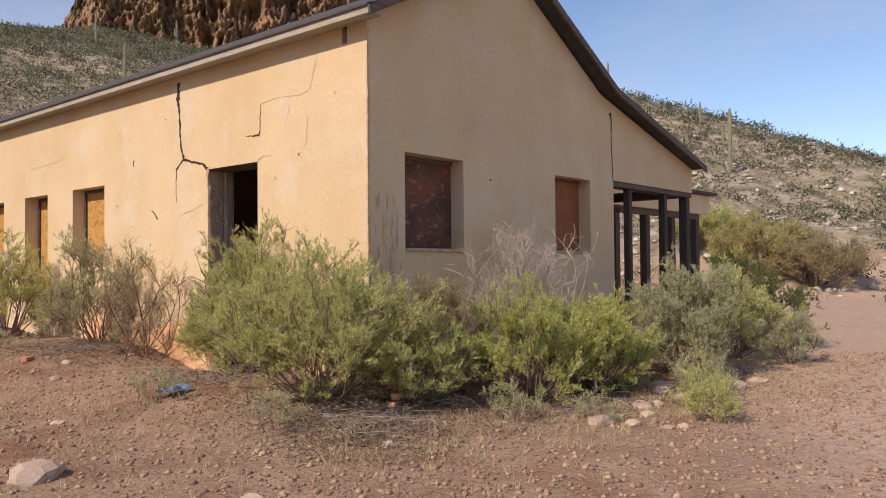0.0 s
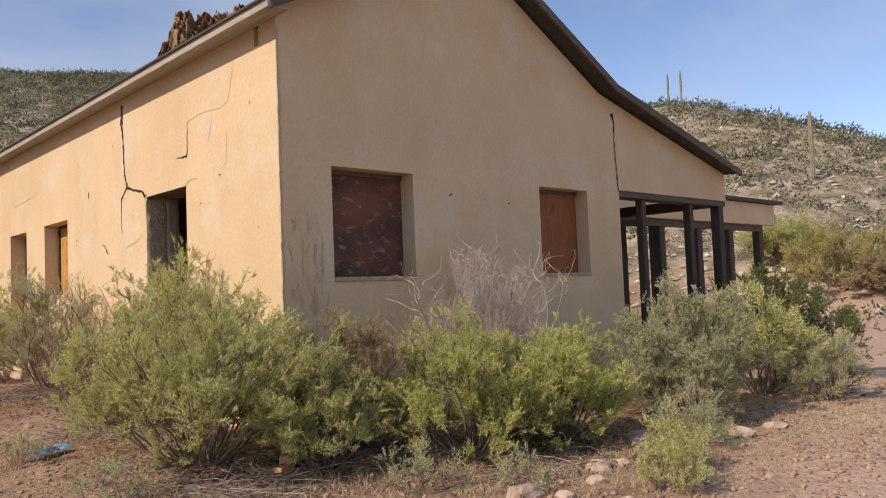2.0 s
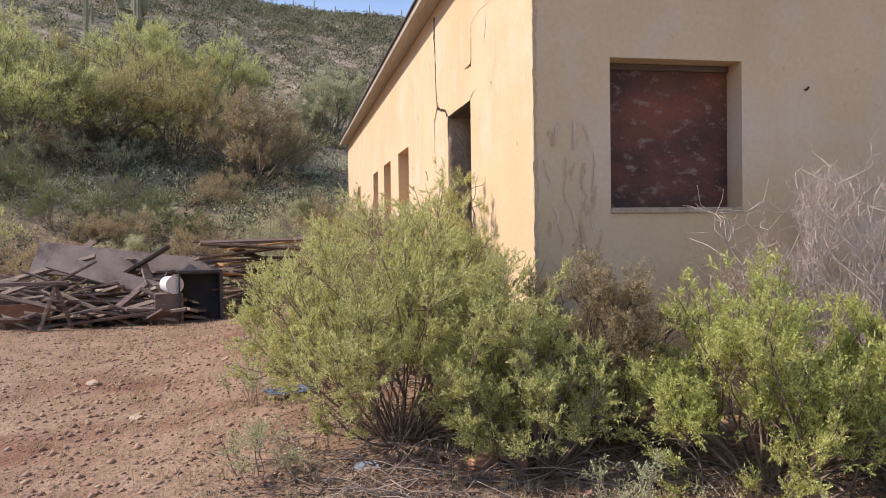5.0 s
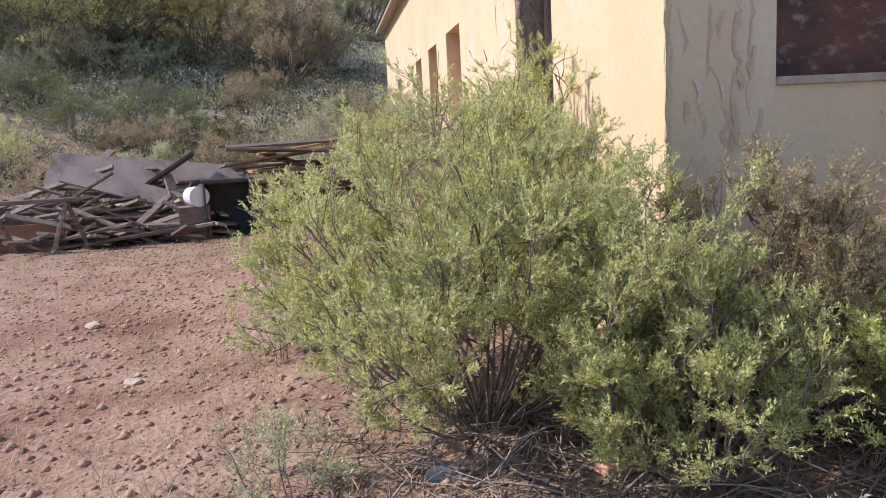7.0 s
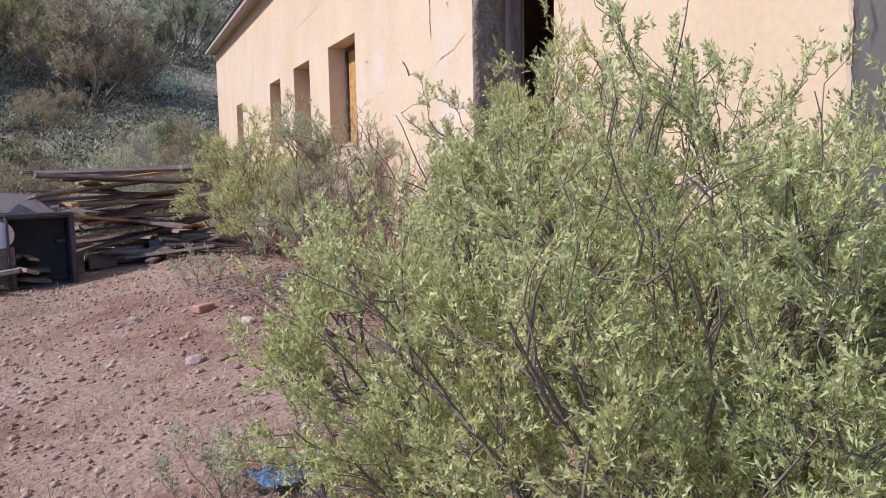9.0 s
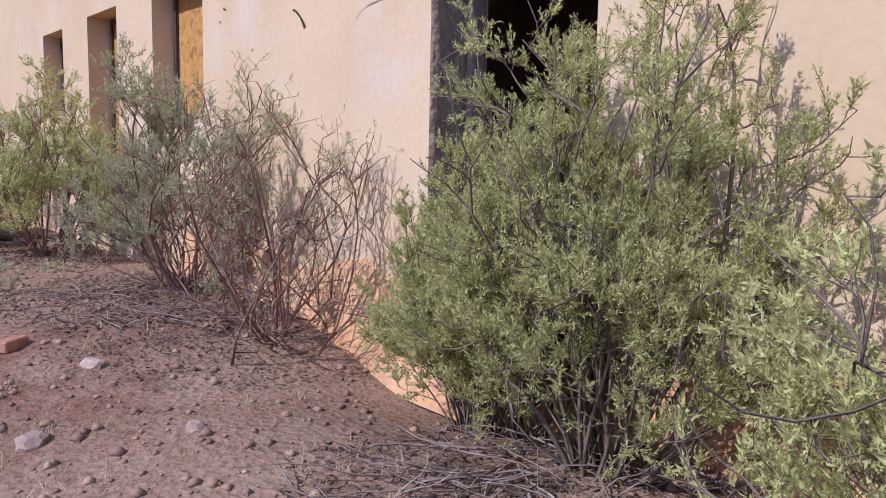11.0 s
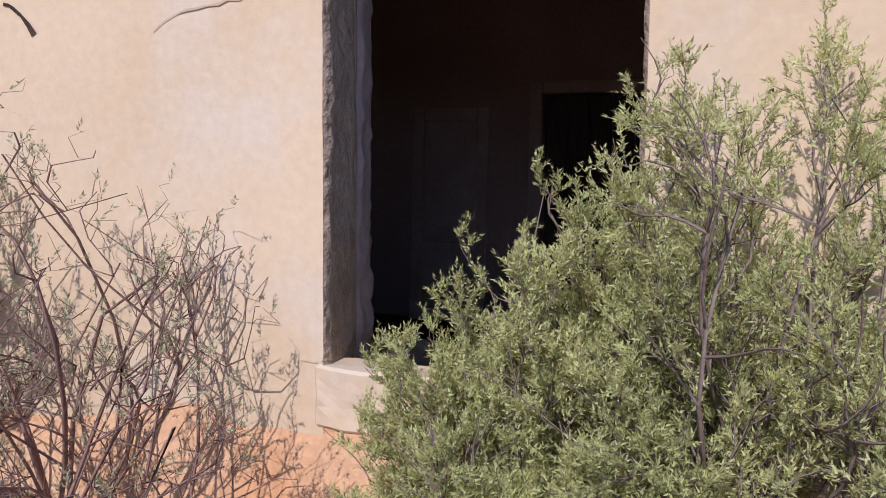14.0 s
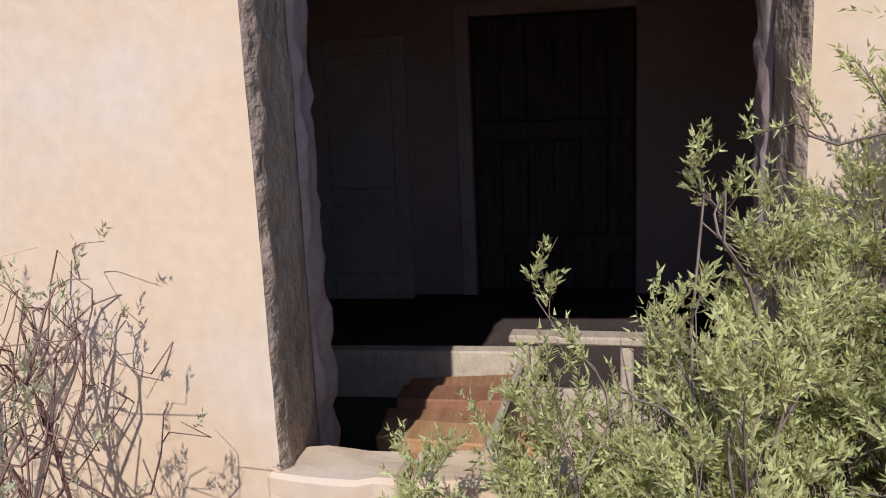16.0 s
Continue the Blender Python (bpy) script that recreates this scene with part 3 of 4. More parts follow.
# inside the house
FLOOR_IN = 0.41
tagged(boxob("floor", (WALL, WALL, FLOOR_IN - 0.2), (6.27 - WALL, END, FLOOR_IN), SHADED_DIRT_IN, bevel=0), "dirt floor inside the ruined house, coloured dark in place of shade", "floor", kind="structure")
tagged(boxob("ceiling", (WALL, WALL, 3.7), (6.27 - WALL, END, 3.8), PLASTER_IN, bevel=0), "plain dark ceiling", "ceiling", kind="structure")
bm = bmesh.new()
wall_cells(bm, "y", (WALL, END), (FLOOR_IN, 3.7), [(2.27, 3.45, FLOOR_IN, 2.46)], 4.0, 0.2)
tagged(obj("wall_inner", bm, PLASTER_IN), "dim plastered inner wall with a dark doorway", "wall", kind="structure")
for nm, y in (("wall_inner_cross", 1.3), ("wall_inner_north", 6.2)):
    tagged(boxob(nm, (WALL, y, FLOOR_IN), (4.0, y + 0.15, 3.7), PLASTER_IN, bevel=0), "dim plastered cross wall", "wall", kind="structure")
trim_root = empty("door_3", (3.98, 2.86, FLOOR_IN), "dark inner doorway with plain wooden casing", "doorway", kind="structure")
for lo, hi in (((3.965, 3.45, FLOOR_IN), (3.998, 3.56, 2.56)), ((3.965, 2.272, 2.46), (3.998, 3.448, 2.56))):
    o = boxob("casing", lo, hi, INDOOR, trim_root)
    o.matrix_parent_inverse = trim_root.matrix_world.inverted()


# added dark leaf: stands in for the unlit room beyond the inner doorway
def dark_plank_infill():
    root = empty("dark_plank_infill", (4.1, 2.86, FLOOR_IN), "dark plank infill added to keep the inner doorway black", "door")
    inv = root.matrix_world.inverted()
    for i in range(6):
        y = 2.278 + i * 0.1945
        boxob("plank", (4.09, y, FLOOR_IN + 0.01), (4.125, y + 0.19, 2.45), DARKWOOD, root).matrix_parent_inverse = inv
    for z in (0.3, 1.15):
        boxob("ledge_board", (4.06, 2.3, FLOOR_IN + z), (4.088, 3.42, FLOOR_IN + z + 0.14), DARKWOOD, root).matrix_parent_inverse = inv


dark_plank_infill()


def panel_door():
    root = empty("panel_door", (3.8, 4.2, FLOOR_IN), "old painted panel door leaf standing against the inner wall", "door")
    inv = root.matrix_world.inverted()
    m = pose(3.86, 4.28, FLOOR_IN, 0, 3, 0)
    for nm, lo, hi in (("stile", (0, -0.36, 0), (0.035, -0.25, 1.95)), ("stile", (0, 0.25, 0), (0.035, 0.36, 1.95)),
                       ("rail", (0, -0.25, 0), (0.035, 0.25, 0.2)), ("rail", (0, -0.25, 0.72), (0.035, 0.25, 0.85)), ("rail", (0, -0.25, 1.83), (0.035, 0.25, 1.95)),
                       ("panel", (0.012, -0.25, 0.2), (0.024, 0.25, 0.72)), ("panel", (0.014, -0.25, 0.85), (0.026, 0.25, 1.83)), ("lock_plate", (-0.006, -0.33, 0.76), (0.0, -0.28, 0.92))):
        o = boxob(nm, lo, hi, INDOOR, root, m=m)
        o.matrix_parent_inverse = inv


panel_door()
beam = tagged(boxob("floor_joist", (1.88, 2.9, FLOOR_IN), (1.98, 5.9, 0.66), PALEWOOD), "pale exposed floor joist on the dirt floor", "joist")
for i in range(7):
    x = 0.5 + i * 0.2
    m = pose(x, 3.16 + random.uniform(-0.02, 0.02), 0.52 + 0.03 * (i % 2) + 0.005 * i, random.uniform(-3, 3), random.uniform(-4, 2), random.uniform(-7, 7))
    tagged(boxob("floor_board", (-0.095, -0.30, -0.085), (0.095, 0.36, 0.02), PLANK, m=m), "loose orange wooden floor board", "board", "loose floor boards")


def crate():
    root = empty("crate", (0.75, 2.75, FLOOR_IN), "pale wooden open crate frame standing inside the doorway", "crate")
    inv = root.matrix_world.inverted()
    m = pose(0.28, 2.62, FLOOR_IN, 0, 0, -4)
    for nm, lo, hi in (("side", (0, 0.38, 0), (1.0, 0.41, 0.42)), ("side", (0, -0.25, 0), (1.0, -0.22, 0.42)),
                       ("end", (0.0, -0.22, 0), (0.03, 0.38, 0.42)), ("end", (0.97, -0.22, 0.0), (1.0, 0.38, 0.3)),
                       ("top_rail", (0.93, -0.25, 0.5), (1.03, 0.44, 0.535)), ("post", (0.95, 0.36, 0.3), (1.0, 0.41, 0.5)),
                       ("post", (0.95, -0.05, 0.3), (1.0, 0.0, 0.5)), ("bottom", (0.03, -0.22, 0.0), (0.97, 0.38, 0.02))):
        o = boxob(nm, lo, hi, PALEWOOD, root, m=m)
        o.matrix_parent_inverse = inv


crate()


# porch
def post(at, top, w, label):
    x, y = at
    z = gz(x, y) - 0.05
    tagged(boxob("porch_post", (x - w / 2, y - w / 2, z), (x + w / 2, y + w / 2, top), DARKWOOD, bevel=0.012), label, "post", "porch posts")


for x, w in ((7.1, 0.13), (8.66, 0.14), (9.74, 0.18)):
    post((x, 0.14), 3.0, w, "dark weathered square porch post")
for y in (3.2, 6.4, 9.6, 12.8, 16):
    post((9.74, y), 3.0, 0.2, "dark weathered square porch post")
tagged(boxob("porch_beam", (6.275, 0.02, 3.0), (9.86, 0.3, 3.098), RAKE), "dark porch beam under the gable", "beam")
tagged(boxob("porch_beam", (9.64, 0.31, 3.0), (9.84, END, 3.2), RAKE), "dark porch beam along the posts", "beam")
tagged(boxob("cross_beam", (6.9, 1.6, 2.75), (9.6, 1.72, 2.87), DARKWOOD), "thin dark wooden tie beam in the porch", "beam")
tagged(boxob("porch_floor", (6.28, 0.0, -0.2), (10.0, END, 0.12), SILLSTONE), "low cement porch floor", "floor", kind="structure")


# cross wall takes the dark wood colour to carry the shade under the porch roof
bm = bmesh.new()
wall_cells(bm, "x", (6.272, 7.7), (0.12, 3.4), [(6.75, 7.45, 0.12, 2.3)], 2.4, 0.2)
tagged(obj("wall_porch", bm, DARKWOOD), "cross wall in the porch with a dark doorway, porch shade put into its colour", "wall", kind="structure")
# added backing: its dark colour gives the porch shade and hides the bright hill
tagged(boxob("porch_dark_backing", (6.272, 4.6, 0.12), (8.9, 4.75, 3.3), RAKE, bevel=0), "dark backing wall added to make the porch depth look shaded", "wall", kind="structure")


def shelter():
    root = empty("open_shelter", (17, 5, 0), "long open shelter with tan fascia and dark posts", "shelter")
    inv = root.matrix_world.inverted()
    z = gz(17, 5)
    parts = [boxob("fascia", (11, 4.5, 3.4), (22.2, 4.65, 4.1), STUCCO, root), boxob("roof_deck", (10.8, 4.3, 4.11), (22.5, 9.5, 4.22), ROOFING, root),
             boxob("beam", (11, 4.7, 3.2), (21.7, 4.85, 3.45), RAKE, root)]
    for x in (13.0, 15.3, 17.4, 19.4, 21.5):
        parts.append(boxob("post", (x - 0.14, 4.68, z - 0.3), (x + 0.14, 4.92, 3.2), DARKWOOD, root))
        parts.append(boxob("post", (x - 0.14, 8.68, z - 0.3), (x + 0.14, 8.92, 4.15), DARKWOOD, root))
    for p in parts:
        p.matrix_parent_inverse = inv


shelter()
# ---- plants ----
def frames_of(d):
    """Two unit vectors square to each row of d."""
    a = np.where(np.abs(d[:, 2:3]) < 0.9, np.array([[0, 0, 1.0]]), np.array([[1.0, 0, 0]]))
    u = np.cross(d, a)
    u /= np.linalg.norm(u, axis=1, keepdims=True) + 1e-9
    return u, np.cross(d, u)


def tubes(paths, r0, r1):
    """paths (n, k, 3), start and end radii (n,): three-sided tapering tubes."""
    n, k, _ = paths.shape
    d = paths[:, -1] - paths[:, 0]
    d = d / (np.linalg.norm(d, axis=1, keepdims=True) + 1e-9)
    u, w = frames_of(d)
    t = np.linspace(0, 1, k)[None, :, None]
    rad = np.asarray(r0)[:, None, None] * (1 - t) + np.asarray(r1)[:, None, None] * t
    ring = []
    for a in (0, 2.094, 4.189):
        ring.append(paths + rad * (math.cos(a) * u[:, None] + math.sin(a) * w[:, None]))
    v = np.stack(ring, 2).reshape(-1, 3)
    b = (np.arange(n)[:, None] * k + np.arange(k - 1)[None]).reshape(-1, 1) * 3
    f = [np.concatenate([b + j, b + (j + 1) % 3, b + 3 + (j + 1) % 3, b + 3 + j], 1) for j in range(3)]
    return v, np.concatenate(f)


def bent(r, start, end, k, wob, sag=0.0):
    """Curved paths from start (n,3) to end (n,3)."""
    t = np.linspace(0, 1, k)[None, :, None]
    p = start[:, None] * (1 - t) + end[:, None] * t
    length = np.linalg.norm(end - start, axis=1)[:, None, None]
    a = r.normal(0, 1, (len(start), 1, 3)) * wob * length
    b = r.normal(0, 1, (len(start), 1, 3)) * wob * 0.6 * length
    p = p + a * np.sin(np.pi * t) + b * np.sin(2 * np.pi * t)
    p[:, :, 2:3] += sag * length * np.sin(np.pi * t)
    return p


def on_path(p, i, t):
    k = p.shape[1] - 1
    x = np.clip(t * k, 0, k - 1e-6)
    j = x.astype(int)
    f = (x - j)[:, None]
    return p[i, j] * (1 - f) + p[i, j + 1] * f


def leaves(r, at, d, length, width):
    """One slender pointed leaflet at each row of at, pointing along d."""
    n = len(at)
    u, w = frames_of(d)
    a = r.uniform(0, 6.28, n)[:, None]
    s = u * np.cos(a) + w * np.sin(a)
    L, W = np.asarray(length)[:, None], np.asarray(width)[:, None] * 1.1
    v = np.stack([at + d * L * 0.2 + s * W, at + d * L, at + d * L * 0.2 - s * W], 1).reshape(-1, 3)
    f = np.arange(3 * n).reshape(n, 3)
    return v, f


def unit(v):
    return v / (np.linalg.norm(v, axis=1, keepdims=True) + 1e-9)


def shrub(at, rx, ry, h, seed, leaf, bark, label, mains=18, seconds=7, thirds=6, sprigs=5, per=13, leaf_len=0.024, leaf_w=0.0035,
          name="shrub", category="shrub", low=82, lean=(0, 0), sprig_len=0.13, wob=0.09, stem=0.013, group="", base_r=0.12, fill=0.22):
    r = np.random.RandomState(seed)
    x0, y0 = at
    z0 = gz(x0, y0) - 0.03
    root = empty(name, (x0, y0, z0), label, category, group)
    az = np.arange(mains) * 2.39996 + r.uniform(-0.3, 0.3, mains)
    th = np.radians(np.sqrt(np.linspace(0.015, 1, mains)) * low)
    r.shuffle(az)
    rho = r.uniform(0.72, 0.98, mains)
    end = np.stack([rx * np.sin(th) * np.cos(az) + lean[0], ry * np.sin(th) * np.sin(az) + lean[1], h * np.cos(th) ** 0.6], 1) * rho[:, None]
    end[:, 2] = np.maximum(end[:, 2], 0.12 * h)
    start = np.stack([np.cos(az) * base_r * np.sin(th), np.sin(az) * base_r * np.sin(th), np.zeros(mains)], 1)
    m = bent(r, start, end, 9, wob, 0.06)
    v1, f1 = tubes(m, np.full(mains, stem) * r.uniform(0.7, 1.3, mains), np.full(mains, stem * 0.35))
    # second order, fanning outwards and up from the outer part of each stem
    n2 = mains * seconds
    i2 = np.repeat(np.arange(mains), seconds)
    t2 = r.uniform(fill, 1.0, n2) ** 0.8
    s2 = on_path(m, i2, t2)
    dome = np.array([rx, ry, h])
    away = unit(s2 / dome ** 2 + np.array([0, 0, 0.25 / h]))
    d2 = unit(unit(m[i2, -1] - m[i2, 0]) * 0.5 + away * 0.35 + r.normal(0, 0.48, (n2, 3)) + np.array([0, 0, 0.25]))
    size = (rx + ry + h) / 3
    l2 = size * r.uniform(0.16, 0.36, n2)[:, None]
    b2 = bent(r, s2, s2 + d2 * l2, 6, wob)
    v2, f2 = tubes(b2, np.full(n2, stem * 0.42), np.full(n2, stem * 0.16))
    # third order, cut to an uneven dome and bare low inside
    n3 = n2 * thirds
    i3 = np.repeat(np.arange(n2), thirds)
    s3 = on_path(b2, i3, r.uniform(0.3, 1.0, n3))
    d3 = unit(unit(b2[i3, -1] - b2[i3, 0]) * 0.8 + r.normal(0, 0.45, (n3, 3)) + np.array([0, 0, 0.35]))
    l3 = size * r.uniform(0.07, 0.17, n3)[:, None]
    tip = (s3 + d3 * l3 - np.array([lean[0], lean[1], 0]) * (s3[:, 2:3] / h)) / dome
    an = np.arctan2(tip[:, 1], tip[:, 0])
    lobe = 0.09 * np.sin(3 * an + seed) + 0.08 * np.sin(5 * an + 4 * tip[:, 2] + 2 * seed) + 0.07 * np.sin(9 * tip[:, 2] - 2 * an + seed)
    rad = np.linalg.norm(tip, axis=1)
    keep = (rad < 1.16 + lobe + 0.1 * r.normal(0, 1, n3).clip(-1, 1.6)) & (rad > 0.42)
    i3, s3, d3, l3 = i3[keep], s3[keep], d3[keep], l3[keep]
    n3 = len(i3)
    b3 = bent(r, s3, s3 + d3 * l3, 4, wob)
    b3[:, :, 2] = np.maximum(b3[:, :, 2], 0.05)
    v3, f3 = tubes(b3, np.full(n3, stem * 0.18), np.full(n3, stem * 0.08))
    vs, fs, off = [v1, v2, v3], [], 0
    for v, f in ((v1, f1), (v2, f2), (v3, f3)):
        fs.append(f + off)
        off += len(v)
    if sprigs:
        # leafy tufts towards the tips
        n4 = n3 * sprigs
        i4 = np.repeat(np.arange(n3), sprigs)
        s4 = on_path(b3, i4, r.uniform(0.25, 1.0, n4))
        d4 = unit(unit(b3[i4, -1] - b3[i4, 0]) * 0.9 + r.normal(0, 0.42, (n4, 3)) + np.array([0, 0, 0.3]))
        l4 = sprig_len * r.uniform(0.45, 1.15, n4)[:, None]
        n5 = n4 * per
        i5 = np.repeat(np.arange(n4), per)
        t5 = np.tile(np.linspace(0.1, 1.0, per), n4)[:, None] + r.uniform(-0.04, 0.04, (n5, 1))
        p5 = s4[i5] + d4[i5] * l4[i5] * t5
        d5 = unit(d4[i5] * 0.85 + r.normal(0, 0.45, (n5, 3)))
        lv, lf = leaves(r, p5, d5, leaf_len * r.uniform(0.6, 1.25, n5), leaf_w * r.uniform(0.7, 1.3, n5))
        lv[:, 2] = np.maximum(lv[:, 2], 0.02)
        raw("foliage", lv, lf, leaf, root)
    raw("woody_frame", np.concatenate(vs), np.concatenate(fs), bark, root)
    return root


shrub((-1.2, -0.5), 1.3, 1.15, 1.55, 11, LEAF_OLIVE, BARK, "large sage green tufted desert shrub beside the house corner", 54, 9, 7, 8, 12, 0.021, 0.0034, sprig_len=0.065, stem=0.010)
shrub((-0.48, 1.72), 0.62, 0.85, 2.15, 12, LEAF_OLIVE, BARK, "tall sage green shrub with tufted shoots before the open doorway", 42, 8, 7, 8, 12, 0.022, 0.0028, sprig_len=0.065)
shrub((-0.42, 2.52), 0.5, 0.6, 1.42, 28, LEAF_OLIVE, BARK, "low tufted sage green shrub under the broken door sill", 48, 8, 6, 8, 12, 0.022, 0.003, stem=0.008, sprig_len=0.06, wob=0.06)
shrub((-0.38, 2.2), 0.28, 0.36, 1.7, 31, LEAF_OLIVE, BARK, "thin upright shrub with leafy shoots before the doorway", 10, 6, 6, 8, 12, 0.021, 0.003, stem=0.008, sprig_len=0.06, wob=0.05, low=50, lean=(0.05, 0.22))
shrub((-0.4, -1.25), 0.7, 0.6, 0.9, 29, LEAF_OLIVE, BARK, "low green shrub beside the large sage one", 26, 8, 6, 7, 10, 0.023, 0.0038, sprig_len=0.07)
shrub((0.25, -0.75), 0.65, 0.55, 1.42, 13, LEAF_BROWN, BARK, "thin brownish shrub against the corner of the house", 30, 8, 6, 8, 9, 0.022, 0.0034, sprig_len=0.07)
shrub((0.95, -1.75), 0.9, 0.85, 1.25, 14, LEAF_GREEN, BARK, "bright yellow green bushy shrub before the gable wall", 36, 9, 6, 8, 10, 0.024, 0.0044, sprig_len=0.075)
shrub((2.05, -1.95), 0.85, 0.85, 1.18, 15, LEAF_GREEN, BARK, "bright yellow green bushy shrub before the gable wall", 36, 9, 6, 8, 10, 0.024, 0.0044, sprig_len=0.075)
shrub((4.3, -2.2), 1.05, 0.95, 1.6, 16, LEAF_GREY, BARK, "grey green rounded shrub near the porch", 36, 9, 6, 8, 9, 0.029, 0.0054, sprig_len=0.085)
shrub((8.5, -1.5), 1.5, 1.2, 1.6, 17, LEAF_DARK, BARK, "dark green shrub beside the porch posts", 22, 7, 6, 6, 10, 0.045, 0.009)
shrub((6.6, -2.0), 1.1, 1.0, 1.5, 18, LEAF_OLIVE, BARK, "sage green shrub near the porch", 24, 7, 6, 6, 9, 0.04, 0.007)
shrub((6.5, -3.0), 0.6, 0.6, 0.85, 19, LEAF_GREY, BARK, "small pale grey shrub at the track edge", 18, 6, 5, 5, 8, 0.03, 0.005, sprig_len=0.09)
shrub((1.08, -3.85), 0.26, 0.26, 0.5, 20, LEAF_OLIVE, BARK, "small green bush on gravel", 14, 5, 4, 4, 8, 0.024, 0.0042, sprig_len=0.07, stem=0.006)
shrub((1.75, -3.5), 0.3, 0.3, 0.58, 21, LEAF_OLIVE, BARK, "small green bush on gravel", 14, 5, 4, 4, 8, 0.024, 0.0042, sprig_len=0.07, stem=0.006)
shrub((2.7, -3.1), 0.4, 0.4, 0.55, 22, LEAF_GREY, BARK, "low spiky grey bush among the stones", 14, 5, 4, 4, 8, 0.026, 0.0045, stem=0.008)
shrub((-0.6, 5.8), 0.85, 1.0, 1.9, 23, LEAF_GREY, BARKRED, "sparse grey green shrub with reddish stems against the wall", 28, 8, 6, 7, 10, 0.024, 0.0036, sprig_len=0.075, wob=0.13)
shrub((-0.9, 8.7), 0.9, 1.0, 1.8, 24, LEAF_OLIVE, BARKRED, "sage green shrub beside the boarded doorway", 28, 8, 6, 7, 9, 0.032, 0.0055, sprig_len=0.095)
shrub((-0.9, 12.5), 0.9, 1.2, 1.5, 25, LEAF_BROWN, BARKRED, "brownish shrub along the wall", 18, 6, 5, 4, 8, 0.04, 0.007)
shrub((-0.55, 4.38), 0.5, 1.0, 1.68, 26, LEAF_GREY, BARKRED, "nearly bare twisted thorny shrub beside the doorway", 24, 7, 5, 1, 12, 0.024, 0.0034, wob=0.26, stem=0.012, sprig_len=0.07)
shrub((2.4, -0.65), 0.95, 0.5, 2.4, 27, STRAW, DRYTWIG, "dead grey leafless tangled shrub against the gable wall", 44, 12, 10, 0, 0, wob=0.2, stem=0.011, low=80)
shrub((1.5, -0.55), 0.6, 0.35, 1.5, 30, LEAF_BROWN, DRYTWIG, "dry brownish twiggy shrub against the gable wall", 22, 8, 7, 1, 8, 0.024, 0.0036, wob=0.26, stem=0.009, low=78)
for i, (x, y, s) in enumerate(((-2.2, -1.0, 0.3), (-0.2, -2.3, 0.34), (0.4, -2.9, 0.25), (3.3, -2.9, 0.3), (-2.3, 0.9, 0.32), (-1.9, 6.6, 0.3))):
    shrub((x, y), s, s, s * 1.3, 40 + i, LEAF_GREY, BARK, "low scrubby grey weed on the soil", 9, 4, 4, 3, 7, 0.02, 0.004, stem=0.005, sprig_len=0.07, name="weed", category="weed", group="weeds")


def litter():
    """Fallen dead sticks under the large shrubs."""
    r = np.random.RandomState(77)
    n = 1000
    c = np.array([(-1.05, -0.6, 1.1), (1.2, -1.9, 1.2), (-0.6, 5.5, 1.1), (-0.9, 1.6, 0.8), (0.1, -1.0, 0.7), (-1.3, -1.2, 0.7)])
    k = r.randint(0, len(c), n)
    a, d = r.uniform(0, 6.28, n), np.sqrt(r.uniform(0, 1, n)) * c[k, 2]
    x, y = c[k, 0] + d * np.cos(a), c[k, 1] + d * np.sin(a)
    l, b = r.uniform(0.15, 0.7, n), r.uniform(0, 6.28, n)
    x2, y2 = x + l * np.cos(b), y + l * np.sin(b)
    s = np.stack([x, y, height(x, y) + 0.012], 1)
    e = np.stack([x2, y2, height(x2, y2) + r.uniform(0.01, 0.14, n)], 1)
    v, f = tubes(bent(r, s, e, 6, 0.06), r.uniform(0.003, 0.009, n), np.full(n, 0.002))
    tagged(raw("dead_sticks", v, f, STICK), "grey brown dead sticks fallen under the shrubs", "sticks", kind="stuff")


litter()


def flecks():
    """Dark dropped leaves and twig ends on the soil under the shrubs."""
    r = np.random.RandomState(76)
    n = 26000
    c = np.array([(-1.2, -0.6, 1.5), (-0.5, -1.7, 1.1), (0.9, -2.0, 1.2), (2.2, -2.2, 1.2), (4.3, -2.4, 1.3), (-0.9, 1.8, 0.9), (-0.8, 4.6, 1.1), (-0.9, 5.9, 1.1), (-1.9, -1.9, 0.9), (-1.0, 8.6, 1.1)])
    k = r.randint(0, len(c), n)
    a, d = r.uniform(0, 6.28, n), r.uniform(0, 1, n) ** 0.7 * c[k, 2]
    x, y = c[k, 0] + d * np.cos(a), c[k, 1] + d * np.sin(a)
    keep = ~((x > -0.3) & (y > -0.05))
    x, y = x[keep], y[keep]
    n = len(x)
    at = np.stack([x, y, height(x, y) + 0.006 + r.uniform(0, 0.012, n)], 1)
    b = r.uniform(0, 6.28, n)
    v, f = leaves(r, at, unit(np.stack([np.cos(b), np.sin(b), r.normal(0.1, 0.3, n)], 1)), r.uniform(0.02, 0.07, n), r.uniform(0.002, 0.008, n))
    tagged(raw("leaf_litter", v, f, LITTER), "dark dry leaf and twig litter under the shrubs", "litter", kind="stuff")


flecks()


